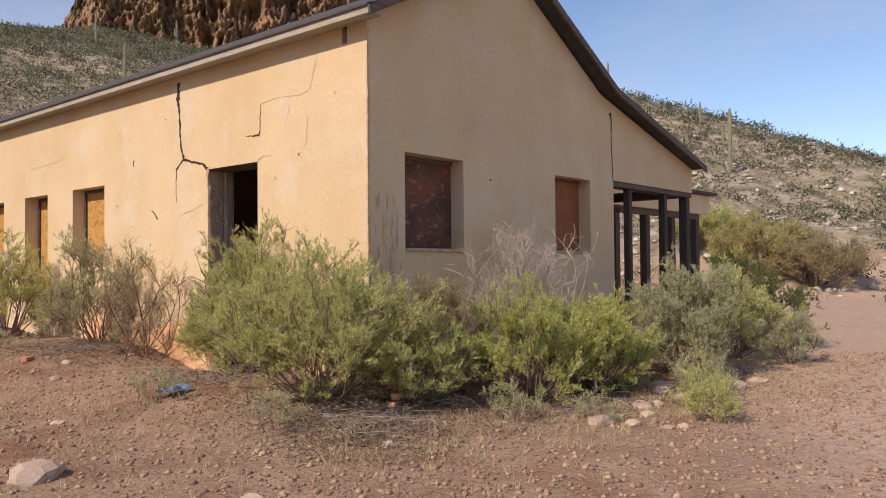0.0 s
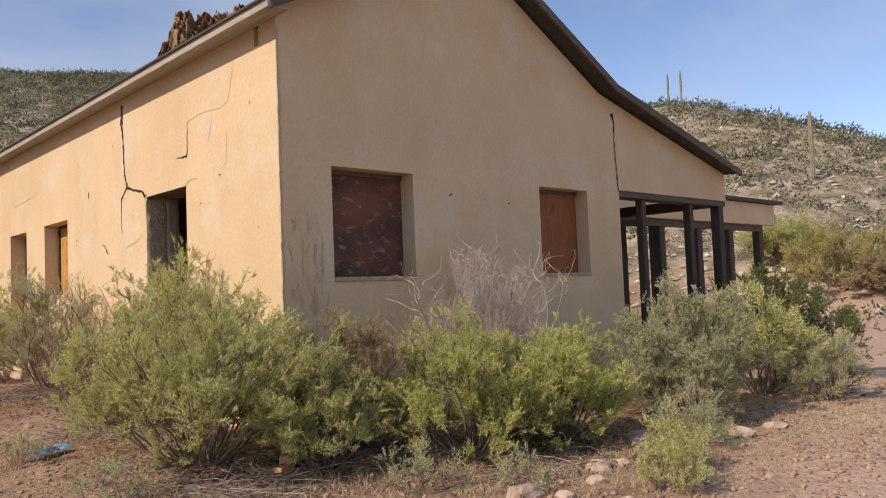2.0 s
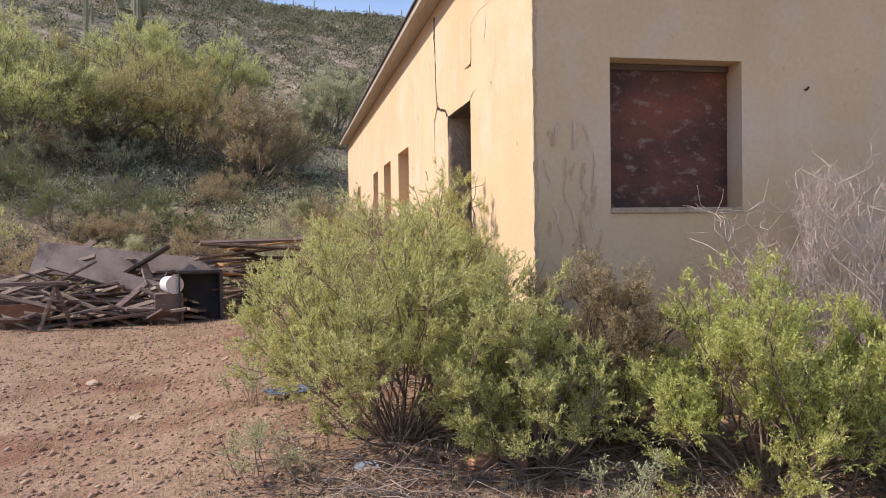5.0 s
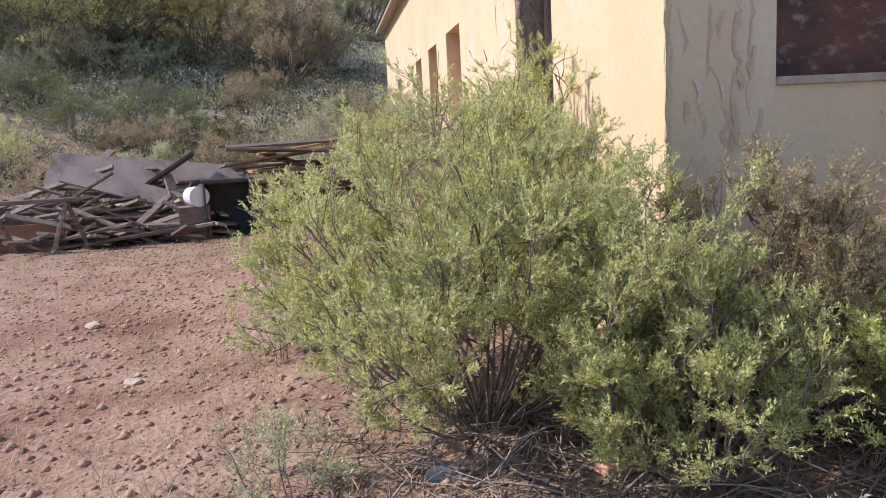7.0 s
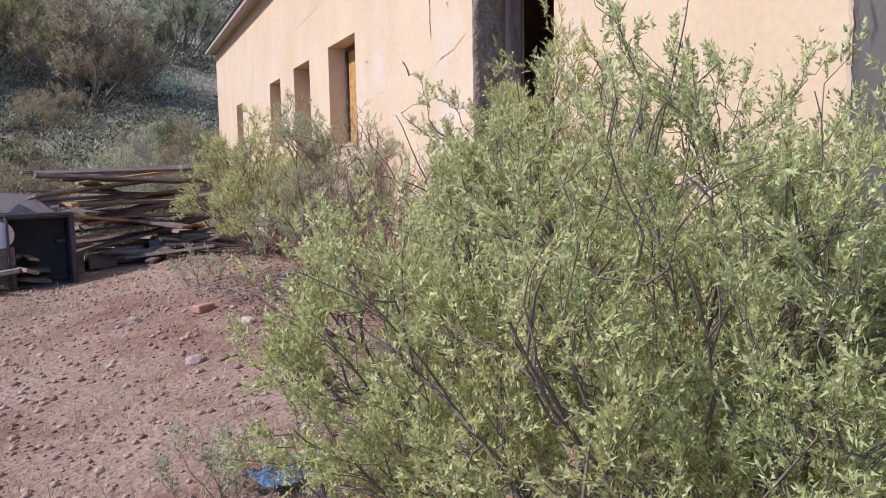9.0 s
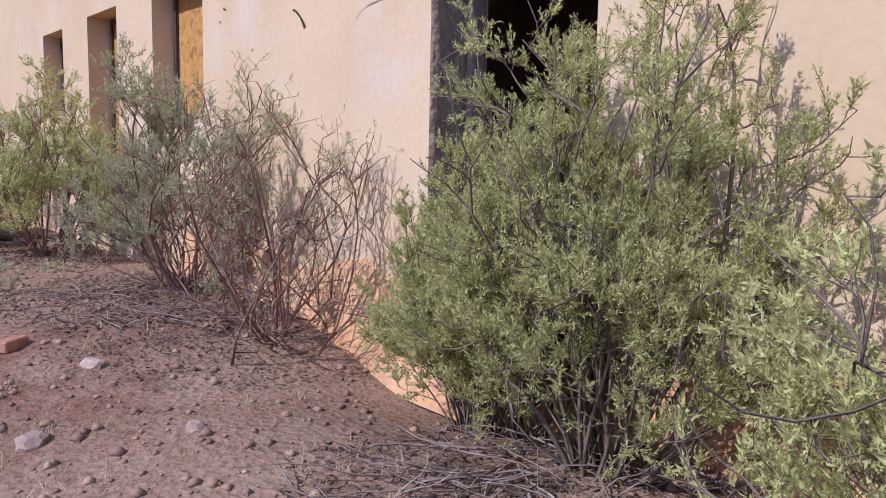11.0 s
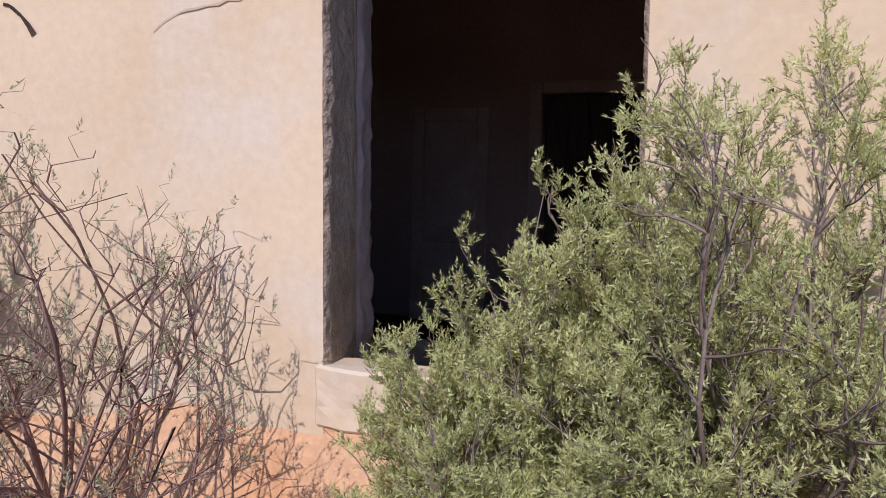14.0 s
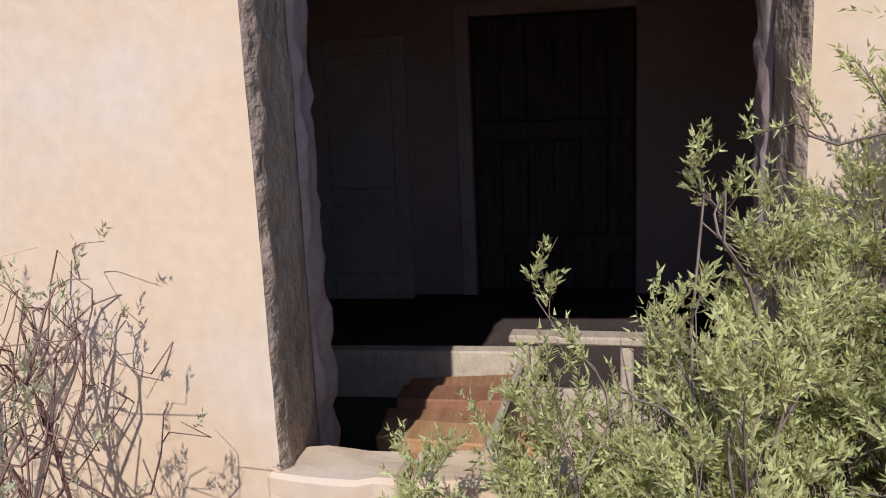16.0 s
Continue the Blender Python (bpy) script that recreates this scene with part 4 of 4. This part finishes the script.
def grass():
    r = np.random.RandomState(78)
    n = 20000
    cx = np.array([(-0.4, -2.2, 1.6, 0.7), (1.8, -3.2, 1.6, 0.5), (-4.2, 7.2, 2.6, 0.6), (-5.0, 5.6, 2.2, 1.2), (-3.4, 3.5, 1.2, 2.5), (5, -3.4, 2.0, 0.6), (-2.3, 0, 0.7, 2.0)])
    k = r.randint(0, len(cx), n // 12)
    tx = cx[k, 0] + r.normal(0, 1, len(k)) * cx[k, 2]
    ty = cx[k, 1] + r.normal(0, 1, len(k)) * cx[k, 3]
    keep = ~((tx > -0.3) & (ty > -0.2))
    tx, ty = np.repeat(tx[keep], 12), np.repeat(ty[keep], 12)
    x, y = tx + r.normal(0, 0.03, len(tx)), ty + r.normal(0, 0.03, len(tx))
    at = np.stack([x, y, height(x, y) - 0.005], 1)
    d = unit(r.normal(0, 0.45, (len(x), 3)) + np.array([0, 0, 1]))
    v, f = leaves(r, at, d, r.uniform(0.04, 0.15, len(x)), np.full(len(x), 0.0022))
    tagged(raw("dry_grass", v, f, STRAW), "short dry straw coloured grass tufts", "grass", kind="stuff")


grass()


# ---- stones ----
def stone_mesh(seed, flat=0.55):
    b = bmesh.new()
    bmesh.ops.create_icosphere(b, subdivisions=2, radius=1)
    for v in b.verts:
        n3 = noise.noise(v.co * 1.3 + Vector((seed * 3.1, 0, 0)))
        v.co *= 1 + 0.45 * n3 + 0.1 * noise.noise(v.co * 4)
        v.co.z = max(v.co.z * flat, -0.25)
    me = bpy.data.meshes.new("stone")
    b.to_mesh(me)
    b.free()
    me.materials.append(ROCK)
    return me


STONES = [stone_mesh(i) for i in range(5)]


def stone(x, y, s, i, label="pale angular stone lying on the soil"):
    o = new("stone", STONES[i % 5])
    o.matrix_basis = Matrix.Translation((x, y, gz(x, y) + 0.1 * s)) @ pose(0, 0, 0, 0, 0, i * 77) @ Matrix.Diagonal((s, s * 0.75, s * 0.8, 1))
    tagged(o, label, "stone", "stones")


for i, (x, y, s) in enumerate(((0.25, -3.05, 0.17), (0.42, -3.3, 0.1), (0.95, -3.2, 0.1), (1.35, -2.95, 0.16), (1.7, -2.95, 0.1), (0.6, -3.75, 0.08), (0.45, -3.65, 0.07),
                               (2.6, -2.6, 0.22), (3.1, -2.9, 0.25), (2.3, -3.0, 0.12), (3.7, -3.1, 0.18), (4.3, -3.2, 0.14), (-4.25, -0.85, 0.22), (-4.7, -1.4, 0.1), (-1.9, -2.2, 0.07),
                               (-3.6, -2.6, 0.09), (-3.3, 1.0, 0.07), (-2.2, 3.6, 0.09), (-1.7, 4.4, 0.08), (-2.6, 5.2, 0.1), (-4.1, 3.0, 0.1), (-3.8, -5.1, 0.12), (-1.6, 3.2, 0.06), (2.0, -4.2, 0.06))):
    stone(x, y, s, i)


def pebbles():
    r = np.random.RandomState(79)
    n = 26000
    x = np.concatenate([r.normal(-3.6, 1.9, n // 2), r.uniform(-7, 9, n // 2)])
    y = np.concatenate([r.uniform(-6.5, 9, n // 2), r.normal(-4.2, 1.3, n // 2)])
    keep = ~((x > -0.15) & (y > -0.1))
    x, y = x[keep], y[keep]
    n = len(x)
    s = 0.007 + 0.036 * r.uniform(0, 1, n) ** 4
    base = np.array([(1, 0, 0), (-1, 0, 0), (0, 1, 0), (0, -1, 0), (0, 0, 1), (0, 0, -0.5)], dtype=float)
    tri = np.array([(0, 2, 4), (2, 1, 4), (1, 3, 4), (3, 0, 4), (2, 0, 5), (1, 2, 5), (3, 1, 5), (0, 3, 5)])
    v = base[None] * s[:, None, None] * r.uniform(0.6, 1.3, (n, 6, 1))
    v[:, :, 2] *= 0.7
    a = r.uniform(0, 6.28, n)
    c, sn = np.cos(a)[:, None], np.sin(a)[:, None]
    vx, vy = v[:, :, 0] * c - v[:, :, 1] * sn, v[:, :, 0] * sn + v[:, :, 1] * c
    v = np.stack([vx + x[:, None], vy + y[:, None], v[:, :, 2] + height(x, y)[:, None] + 0.003], -1).reshape(-1, 3)
    f = (np.arange(n)[:, None, None] * 6 + tri[None]).reshape(-1, 3)
    tagged(raw("gravel", v, f, PEBBLE), "scattered reddish gravel and small clods", "gravel", kind="stuff")


pebbles()


# ---- far hills ----
def far_scrub():
    r = np.random.RandomState(80)
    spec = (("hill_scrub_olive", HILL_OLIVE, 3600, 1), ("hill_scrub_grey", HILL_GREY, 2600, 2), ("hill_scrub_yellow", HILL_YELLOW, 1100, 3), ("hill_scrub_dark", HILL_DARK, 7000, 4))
    for name, m, n, seed in spec:
        b = np.concatenate([r.uniform(-30, 50, int(n * 0.9)), r.uniform(54, 90, n - int(n * 0.9))])
        d0, d1 = np.interp(b, SKY_B, SKY_0) - 6, np.interp(b, SKY_B, SKY_1) + 8
        d = d0 + (d1 - d0) * np.sqrt(r.uniform(0, 1, n))
        x, y = -3 + d * np.sin(np.radians(b)), -4 + d * np.cos(np.radians(b))
        keep = ~((x > -2) & (x < 24) & (y > -3) & (y < 24))
        x, y, d = x[keep], y[keep], d[keep]
        n = len(x)
        s = r.uniform(0.35, 1.0, n) * (0.75 + d / 130)
        per = 44
        k = np.repeat(np.arange(n), per)
        q = unit(r.normal(0, 1, (n * per, 3)))
        q[:, 2] = np.abs(q[:, 2])
        lob = 0.75 + 0.35 * np.sin(q[:, 0] * 5 + k) * np.cos(q[:, 1] * 4 + k * 1.7)
        rad = r.uniform(0.45, 1.0, n * per) ** 0.6 * lob
        at = np.stack([x[k], y[k], height(x, y)[k] - 0.05], 1) + q * (s[k] * rad)[:, None] * np.array([1, 1, 0.85])
        v, f = leaves(r, at, unit(q + r.normal(0, 0.6, q.shape)), s[k] * r.uniform(0.16, 0.36, n * per), s[k] * 0.06)
        tagged(raw(name, v, f, m), "low desert scrub covering the hillside", "scrub", kind="stuff")


far_scrub()


def brush():
    """Tangled low brush on the bank behind the debris."""
    r = np.random.RandomState(82)
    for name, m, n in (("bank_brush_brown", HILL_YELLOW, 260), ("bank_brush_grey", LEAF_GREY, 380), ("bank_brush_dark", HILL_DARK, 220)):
        x, y = r.uniform(-22, 0.5, n), r.uniform(13.2, 40, n)
        s = r.uniform(0.35, 0.9, n) * (0.75 + (y - 13) / 34)
        per = 170
        k = np.repeat(np.arange(n), per)
        q = unit(r.normal(0, 1, (n * per, 3)))
        q[:, 2] = np.abs(q[:, 2])
        at = np.stack([x[k], y[k], height(x, y)[k] - 0.05], 1) + q * (s[k] * r.uniform(0.3, 1.05, n * per))[:, None] * np.array([1.1, 1.1, 0.9])
        v, f = leaves(r, at, unit(q + r.normal(0, 0.5, q.shape)), s[k] * r.uniform(0.1, 0.3, n * per), s[k] * r.uniform(0.012, 0.035, n * per))
        tagged(raw(name, v, f, m), "tangled dry brush on the bank behind the debris", "brush", kind="stuff")


brush()


def boulders():
    r = np.random.RandomState(81)
    n = 2600
    b = np.concatenate([r.uniform(54, 88, 2000), r.uniform(-30, 50, 600)])
    d0, d1 = np.interp(b, SKY_B, SKY_0), np.interp(b, SKY_B, SKY_1)
    d = d0 + (d1 - d0) * r.uniform(0, 1, n)
    x, y = -3 + d * np.sin(np.radians(b)), -4 + d * np.cos(np.radians(b))
    s = 0.08 + 0.42 * r.uniform(0, 1, n) ** 4
    base = np.array([(1, 0, 0), (-1, 0, 0), (0, 1, 0), (0, -1, 0), (0, 0, 1), (0, 0, -0.5)], dtype=float)
    tri = np.array([(0, 2, 4), (2, 1, 4), (1, 3, 4), (3, 0, 4), (2, 0, 5), (1, 2, 5), (3, 1, 5), (0, 3, 5)])
    v = base[None] * s[:, None, None] * r.uniform(0.5, 1.4, (n, 6, 1)) * np.array([1, 1, 0.55]) + np.stack([x, y, height(x, y)], 1)[:, None]
    f = (np.arange(n)[:, None, None] * 6 + tri[None]).reshape(-1, 3)
    tagged(raw("hill_rocks", v.reshape(-1, 3), f, HILLROCK), "pale rocks strewn over the hillside", "rocks", kind="stuff")


boulders()


def saguaro(x, y, h, arms, seed):
    r = random.Random(seed)
    root = empty("saguaro", (x, y, gz(x, y) - 0.2), "tall green saguaro cactus on the hillside", "cactus", "saguaros")

    def column(name, pts, rad):
        b = bmesh.new()
        rings = []
        for i, p in enumerate(pts):
            u = i / (len(pts) - 1)
            rr = rad * (0.85 + 0.25 * math.sin(u * 2.6)) * (1 if u < 0.93 else 0.55)
            rings.append([b.verts.new(Vector(p) + Vector((math.cos(a * 0.449), math.sin(a * 0.449), 0)) * rr * (1 if a % 2 else 0.82)) for a in range(14)])
        for p, q in zip(rings, rings[1:]):
            for a in range(14):
                b.faces.new((p[a], p[(a + 1) % 14], q[(a + 1) % 14], q[a]))
        b.faces.new(rings[-1])
        bmesh.ops.recalc_face_normals(b, faces=b.faces)
        obj(name, b, CACTUS, root)

    column("trunk", [(0, 0, h * i / 9) for i in range(10)], h * 0.03)
    for a in range(arms):
        an = r.uniform(0, 6.28)
        z, out, up = h * r.uniform(0.35, 0.55), h * 0.11, h * r.uniform(0.15, 0.38)
        ca, sa = math.cos(an), math.sin(an)
        pts = [(ca * out * 0.3, sa * out * 0.3, z), (ca * out * 0.8, sa * out * 0.8, z + 0.01 * h), (ca * out, sa * out, z + 0.05 * h), (ca * out, sa * out, z + up * 0.6), (ca * out, sa * out, z + up)]
        column("arm", pts, h * 0.023)


def polar(b, d):
    return -3 + d * math.sin(radians(b)), -4 + d * math.cos(radians(b))


SAG = ((-9.2, 50, 10.0, 4), (-12.6, 60, 4.5, 1), (-10.6, 66, 4.0, 2), (71.3, 58, 5.0, 1), (78.5, 38, 2.6, 0), (61.3, 84, 3.6, 0), (62.2, 84, 3.8, 0), (26, 80, 5, 0), (24.5, 110, 5, 1), (37, 60, 8, 0), (30, 130, 5, 1),
       (1, 150, 2.6, 0), (2.5, 148, 3, 0), (4, 152, 3.2, 0), (6.5, 150, 3, 0), (-1.5, 150, 2.5, 0), (27, 150, 4, 0), (32, 150, 4, 0), (9, 120, 3, 1), (-14, 90, 4, 1), (69, 70, 3, 0), (-4, 110, 3, 0))
for i, (b, d, h, arms) in enumerate(SAG):
    saguaro(*polar(b, d), h, arms, i)


def cliff():
    """A ribbed cliff standing on the far slope."""
    nb, nz = 330, 80
    v = []
    for j in range(nz + 1):
        u = j / nz
        for i in range(nb + 1):
            b = 22.3 + 26 * i / nb
            crag = lambda q: 1 - 2 * abs(noise.noise(q))
            top = 71 + 0.52 * (b - 26) + 1.6 * noise.noise(Vector((b * 0.5, 1, 0))) + 1.3 * crag(Vector((b * 1.6, 2, 0))) + 0.4 * crag(Vector((b * 3.4, 2, 0)))
            edge = min(1, (b - 22.3) / 2.4)
            z = 38 + (top - 38) * u * (0.6 + 0.4 * edge)
            rib = 5 * noise.noise(Vector((b * 0.5, z * 0.03, 5))) + 3.2 * crag(Vector((b * 1.1, z * 0.12, 9))) + 2.2 * crag(Vector((b * 2.6, z * 0.34, 4))) + 1.5 * crag(Vector((b * 5.5, z * 0.9, 2))) + 0.9 * noise.noise(Vector((b * 15, z * 1.1, 2)))
            ledge = 3.0 * math.floor(u * 5 + 0.8 * noise.noise(Vector((b * 0.6, 8, 0))))
            d = 180 - rib + ledge + 20 * (1 - edge) + (14 * (u - 0.95) / 0.05 if u > 0.95 else 0)
            x, y = polar(b, d)
            v.append((x, y, z))
    k = nb + 1
    i, j = np.meshgrid(np.arange(nz), np.arange(nb), indexing="ij")
    f = np.stack([i * k + j, i * k + j + 1, (i + 1) * k + j + 1, (i + 1) * k + j], -1).reshape(-1, 4)
    tagged(raw("cliff", v, f, CLIFF), "ribbed red brown volcanic rock cliff", "cliff", kind="structure")


cliff()


def tree(x, y, h, spread, seed, leaf, label):
    shrub((x, y), spread, spread, h, seed, leaf, BARK, label, 22, 8, 6, 6, 8, 0.11, 0.017, name="palo_verde_tree", category="tree", stem=0.05, sprig_len=0.4, low=84, wob=0.12, base_r=0.5, group="palo verde trees")


for i, (b, d, h, s, lf) in enumerate(((-17, 35, 5.2, 3.4, LEAF_OLIVE), (-12, 37, 5.2, 3.4, LEAF_YELLOW), (-6.5, 38, 5.0, 3.0, LEAF_YELLOW), (-1, 34, 4.4, 2.6, LEAF_BROWN), (-3.5, 46, 5.0, 3.0, LEAF_OLIVE), (4.6, 44, 4.2, 2.6, LEAF_GREY),
                                   (-20, 40, 6, 3.6, LEAF_OLIVE), (-9, 46, 5.5, 3.2, LEAF_OLIVE), (74, 37, 2.4, 2.6, LEAF_YELLOW), (78, 36, 2.0, 2.4, LEAF_BROWN), (70, 40, 2.2, 2.2, LEAF_OLIVE))):
    tree(*polar(b, d), h, s, 60 + i, lf, "spreading pale green desert tree at the foot of the slope")
for i, (x, y, s, h, lf) in enumerate(((-6.5, 17.5, 1.0, 1.1, LEAF_GREY), (-2.6, 15.8, 1.1, 1.2, LEAF_GREY), (-1.4, 16.5, 0.8, 1.1, LEAF_GREY), (-8.5, 16, 1.2, 1.3, LEAF_BROWN), (-4.6, 18, 1.2, 1.3, LEAF_BROWN), (-1.0, 20, 1.0, 1.4, LEAF_DARK), (-10.5, 17.5, 1.4, 1.5, LEAF_OLIVE))):
    shrub((x, y), s, s, h, 90 + i, lf, BARK, "pale grey scrub bush behind the debris", 14, 6, 5, 4, 7, 0.05, 0.009, stem=0.014, sprig_len=0.2, group="scrub behind the debris")

rb = random.Random(17)
for i in range(34):
    x, y = rb.uniform(-19, 0), rb.uniform(15.5, 33)
    w = rb.uniform(0.7, 1.5)
    shrub((x, y), w, w, w * rb.uniform(0.9, 1.3), 120 + i, (LEAF_GREY, LEAF_BROWN, HILL_OLIVE, LEAF_DARK, HILL_GREY)[i % 5], BARK, "dry tangled scrub bush on the bank", 14, 6, 5, 4, 7, 0.055, 0.008, stem=0.016, sprig_len=0.17, wob=0.16, group="scrub on the bank")


# ---- debris by the house ----
def sheet(name, at, size, rot, material, label, category, bevel=0.006):
    tagged(boxob(name, (-size[0] / 2, -size[1] / 2, 0), (size[0] / 2, size[1] / 2, size[2]), material, bevel=bevel, m=pose(*at, *rot)), label, category)


def trough():
    z = gz(-3.7, 9)
    root = empty("steel_tank", (-3.7, 9, z), "dark steel tank standing open on its end", "tank")
    inv = root.matrix_world.inverted()
    m = pose(-3.62, 9.05, z, 0, 0, 8)
    for nm, lo, hi in (("back", (-0.35, 0.7, 0), (0.35, 0.73, 0.95)), ("top", (-0.35, 0.0, 0.905), (0.35, 0.7, 0.935)), ("bottom", (-0.35, 0.0, 0.0), (0.35, 0.7, 0.03)), ("side", (-0.38, -0.03, 0), (-0.35, 0.75, 0.95)), ("side", (0.35, -0.03, 0), (0.38, 0.75, 0.95)), ("rim", (-0.4, -0.05, 0.94), (0.4, 0.02, 0.98)), ("rim", (0.36, -0.05, 0.0), (0.41, 0.02, 0.94))):
        o = boxob(nm, lo, hi, STEEL, root, m=m)
        o.matrix_parent_inverse = inv


trough()
sheet("roof_panel", (-5.4, 11.5, 0.98), (3.7, 0.75, 0.05), (58, 7, -6), SHEET, "large weathered grey panel leaning on the debris pile", "panel")
sheet("roof_panel", (-5.0, 10.6, 0.62), (3.6, 0.4, 0.05), (45, 17, -8), SHEET, "weathered grey panel slumped on the debris pile", "panel")
sheet("plywood_sheet", (-7.4, 9.0, 0.05), (2.4, 0.75, 0.03), (78, 0, 4), RUST, "reddish rusted sheet standing in the debris", "sheet")
rd = random.Random(5)
for i in range(150):
    l = rd.uniform(0.5, 2.6)
    x, y = rd.uniform(-8.6, -4.0), rd.uniform(8.9, 11.6)
    z = gz(x, y) + 0.08 + rd.uniform(0, 0.36) * (y - 8.6)
    sheet("old_board", (x, y, z), (l, rd.uniform(0.09, 0.22), rd.uniform(0.03, 0.06)), (rd.uniform(-25, 25), rd.gauss(0, 13), rd.gauss(5, 38)), GREYWOOD if i % 5 else PALEWOOD if i % 2 else DARKWOOD, "weathered grey brown board in the debris pile", "board", 0.004)
for i in range(26):
    x, y = -2.5 + rd.uniform(-0.5, 0.5), 10.8 + rd.uniform(-0.7, 0.7)
    sheet("stacked_board", (x, y, gz(x, y) + 0.2 + i * 0.048), (rd.uniform(1.8, 2.6), rd.uniform(0.14, 0.3), 0.04), (rd.uniform(-14, 14), rd.gauss(0, 6), rd.gauss(0, 26)), GREYWOOD if i % 7 else PLANK, "weathered board in a stacked pile", "board", 0.004)
for i in range(22):
    x, y = rd.uniform(-2.6, -0.9), rd.uniform(9.0, 10.6)
    sheet("fallen_board", (x, y, gz(x, y) + 0.03 + rd.uniform(0, 0.16)), (rd.uniform(0.6, 1.7), rd.uniform(0.1, 0.2), 0.04), (rd.uniform(-14, 14), rd.gauss(0, 9), rd.gauss(-20, 40)), GREYWOOD if i % 4 else DARKWOOD, "dark weathered board fallen beside the stack", "board", 0.004)
for i in range(5):
    x = -3.4 + 0.45 * i
    sheet("pile_block", (x, 10.6, gz(x, 10.6)), (0.4, 0.9, 0.24), (0, 0, rd.uniform(-9, 9)), SHEET, "grey block under the stacked boards", "block", 0.02)


def sawhorse():
    root = empty("sawhorse", (-6.6, 8.6, gz(-6.6, 8.6)), "broken old wooden sawhorse beside the debris pile", "sawhorse")
    inv = root.matrix_world.inverted()
    z = gz(-6.6, 8.6)
    parts = [boxob("beam", (-7.3, 8.52, z + 0.78), (-5.8, 8.64, z + 0.85), GREYWOOD, root)]
    for x in (-7.1, -6.0):
        for s in (-1, 1):
            parts.append(boxob("leg", (-0.03, -0.03, 0), (0.03, 0.03, 0.82), GREYWOOD, root, m=pose(x + s * 0.22, 8.58 + s * 0.2, z, 14 * s, -16 * s, 0)))
    for p in parts:
        p.matrix_parent_inverse = inv


sawhorse()
bm = bmesh.new()
bmesh.ops.create_cone(bm, cap_ends=True, segments=20, radius1=0.15, radius2=0.17, depth=0.36)
bmesh.ops.transform(bm, matrix=pose(-4.15, 9.15, gz(-4.15, 9.15) + 0.72, 90, 20, 30), verts=bm.verts)
tagged(obj("white_bucket", bm, WHITE, smooth=False), "white plastic bucket lying on the boards", "bucket")
sheet("support_box", (-4.2, 9.2, gz(-4.2, 9.2)), (0.5, 0.4, 0.56), (0, 0, 10), GREYWOOD, "weathered wooden box in the debris", "box")

# blue scrap and bricks under the big shrub
bm = bmesh.new()
bmesh.ops.create_grid(bm, x_segments=14, y_segments=10, size=0.5)
for v in bm.verts:
    v.co.x *= 0.4
    v.co.y *= 0.22
    v.co.z = 0.05 + 0.09 * abs(noise.noise(v.co * 9))
ext = bmesh.ops.solidify(bm, geom=bm.faces, thickness=0.004)
bmesh.ops.transform(bm, matrix=pose(-2.0, 1.05, gz(-2.0, 1.05), 0, 0, 25), verts=bm.verts)
tagged(obj("blue_tarp_scrap", bm, BLUE), "crumpled faded blue plastic scrap on the soil", "scrap")
for i, (x, y, rz, up) in enumerate(((-0.75, -1.15, 20, 0), (-0.68, -1.12, 35, 0.08), (-0.5, -1.2, 70, 0), (-0.62, -1.05, 100, 0.16), (-2.0, 5.0, 40, 0))):
    tagged(boxob("brick", (-0.1, -0.05, 0), (0.1, 0.05, 0.07), BRICKRED, bevel=0.008, m=pose(x, y, gz(x, y) - 0.01 + up, 0, 0, rz)), "broken red brick lying under the shrub", "brick", "bricks")
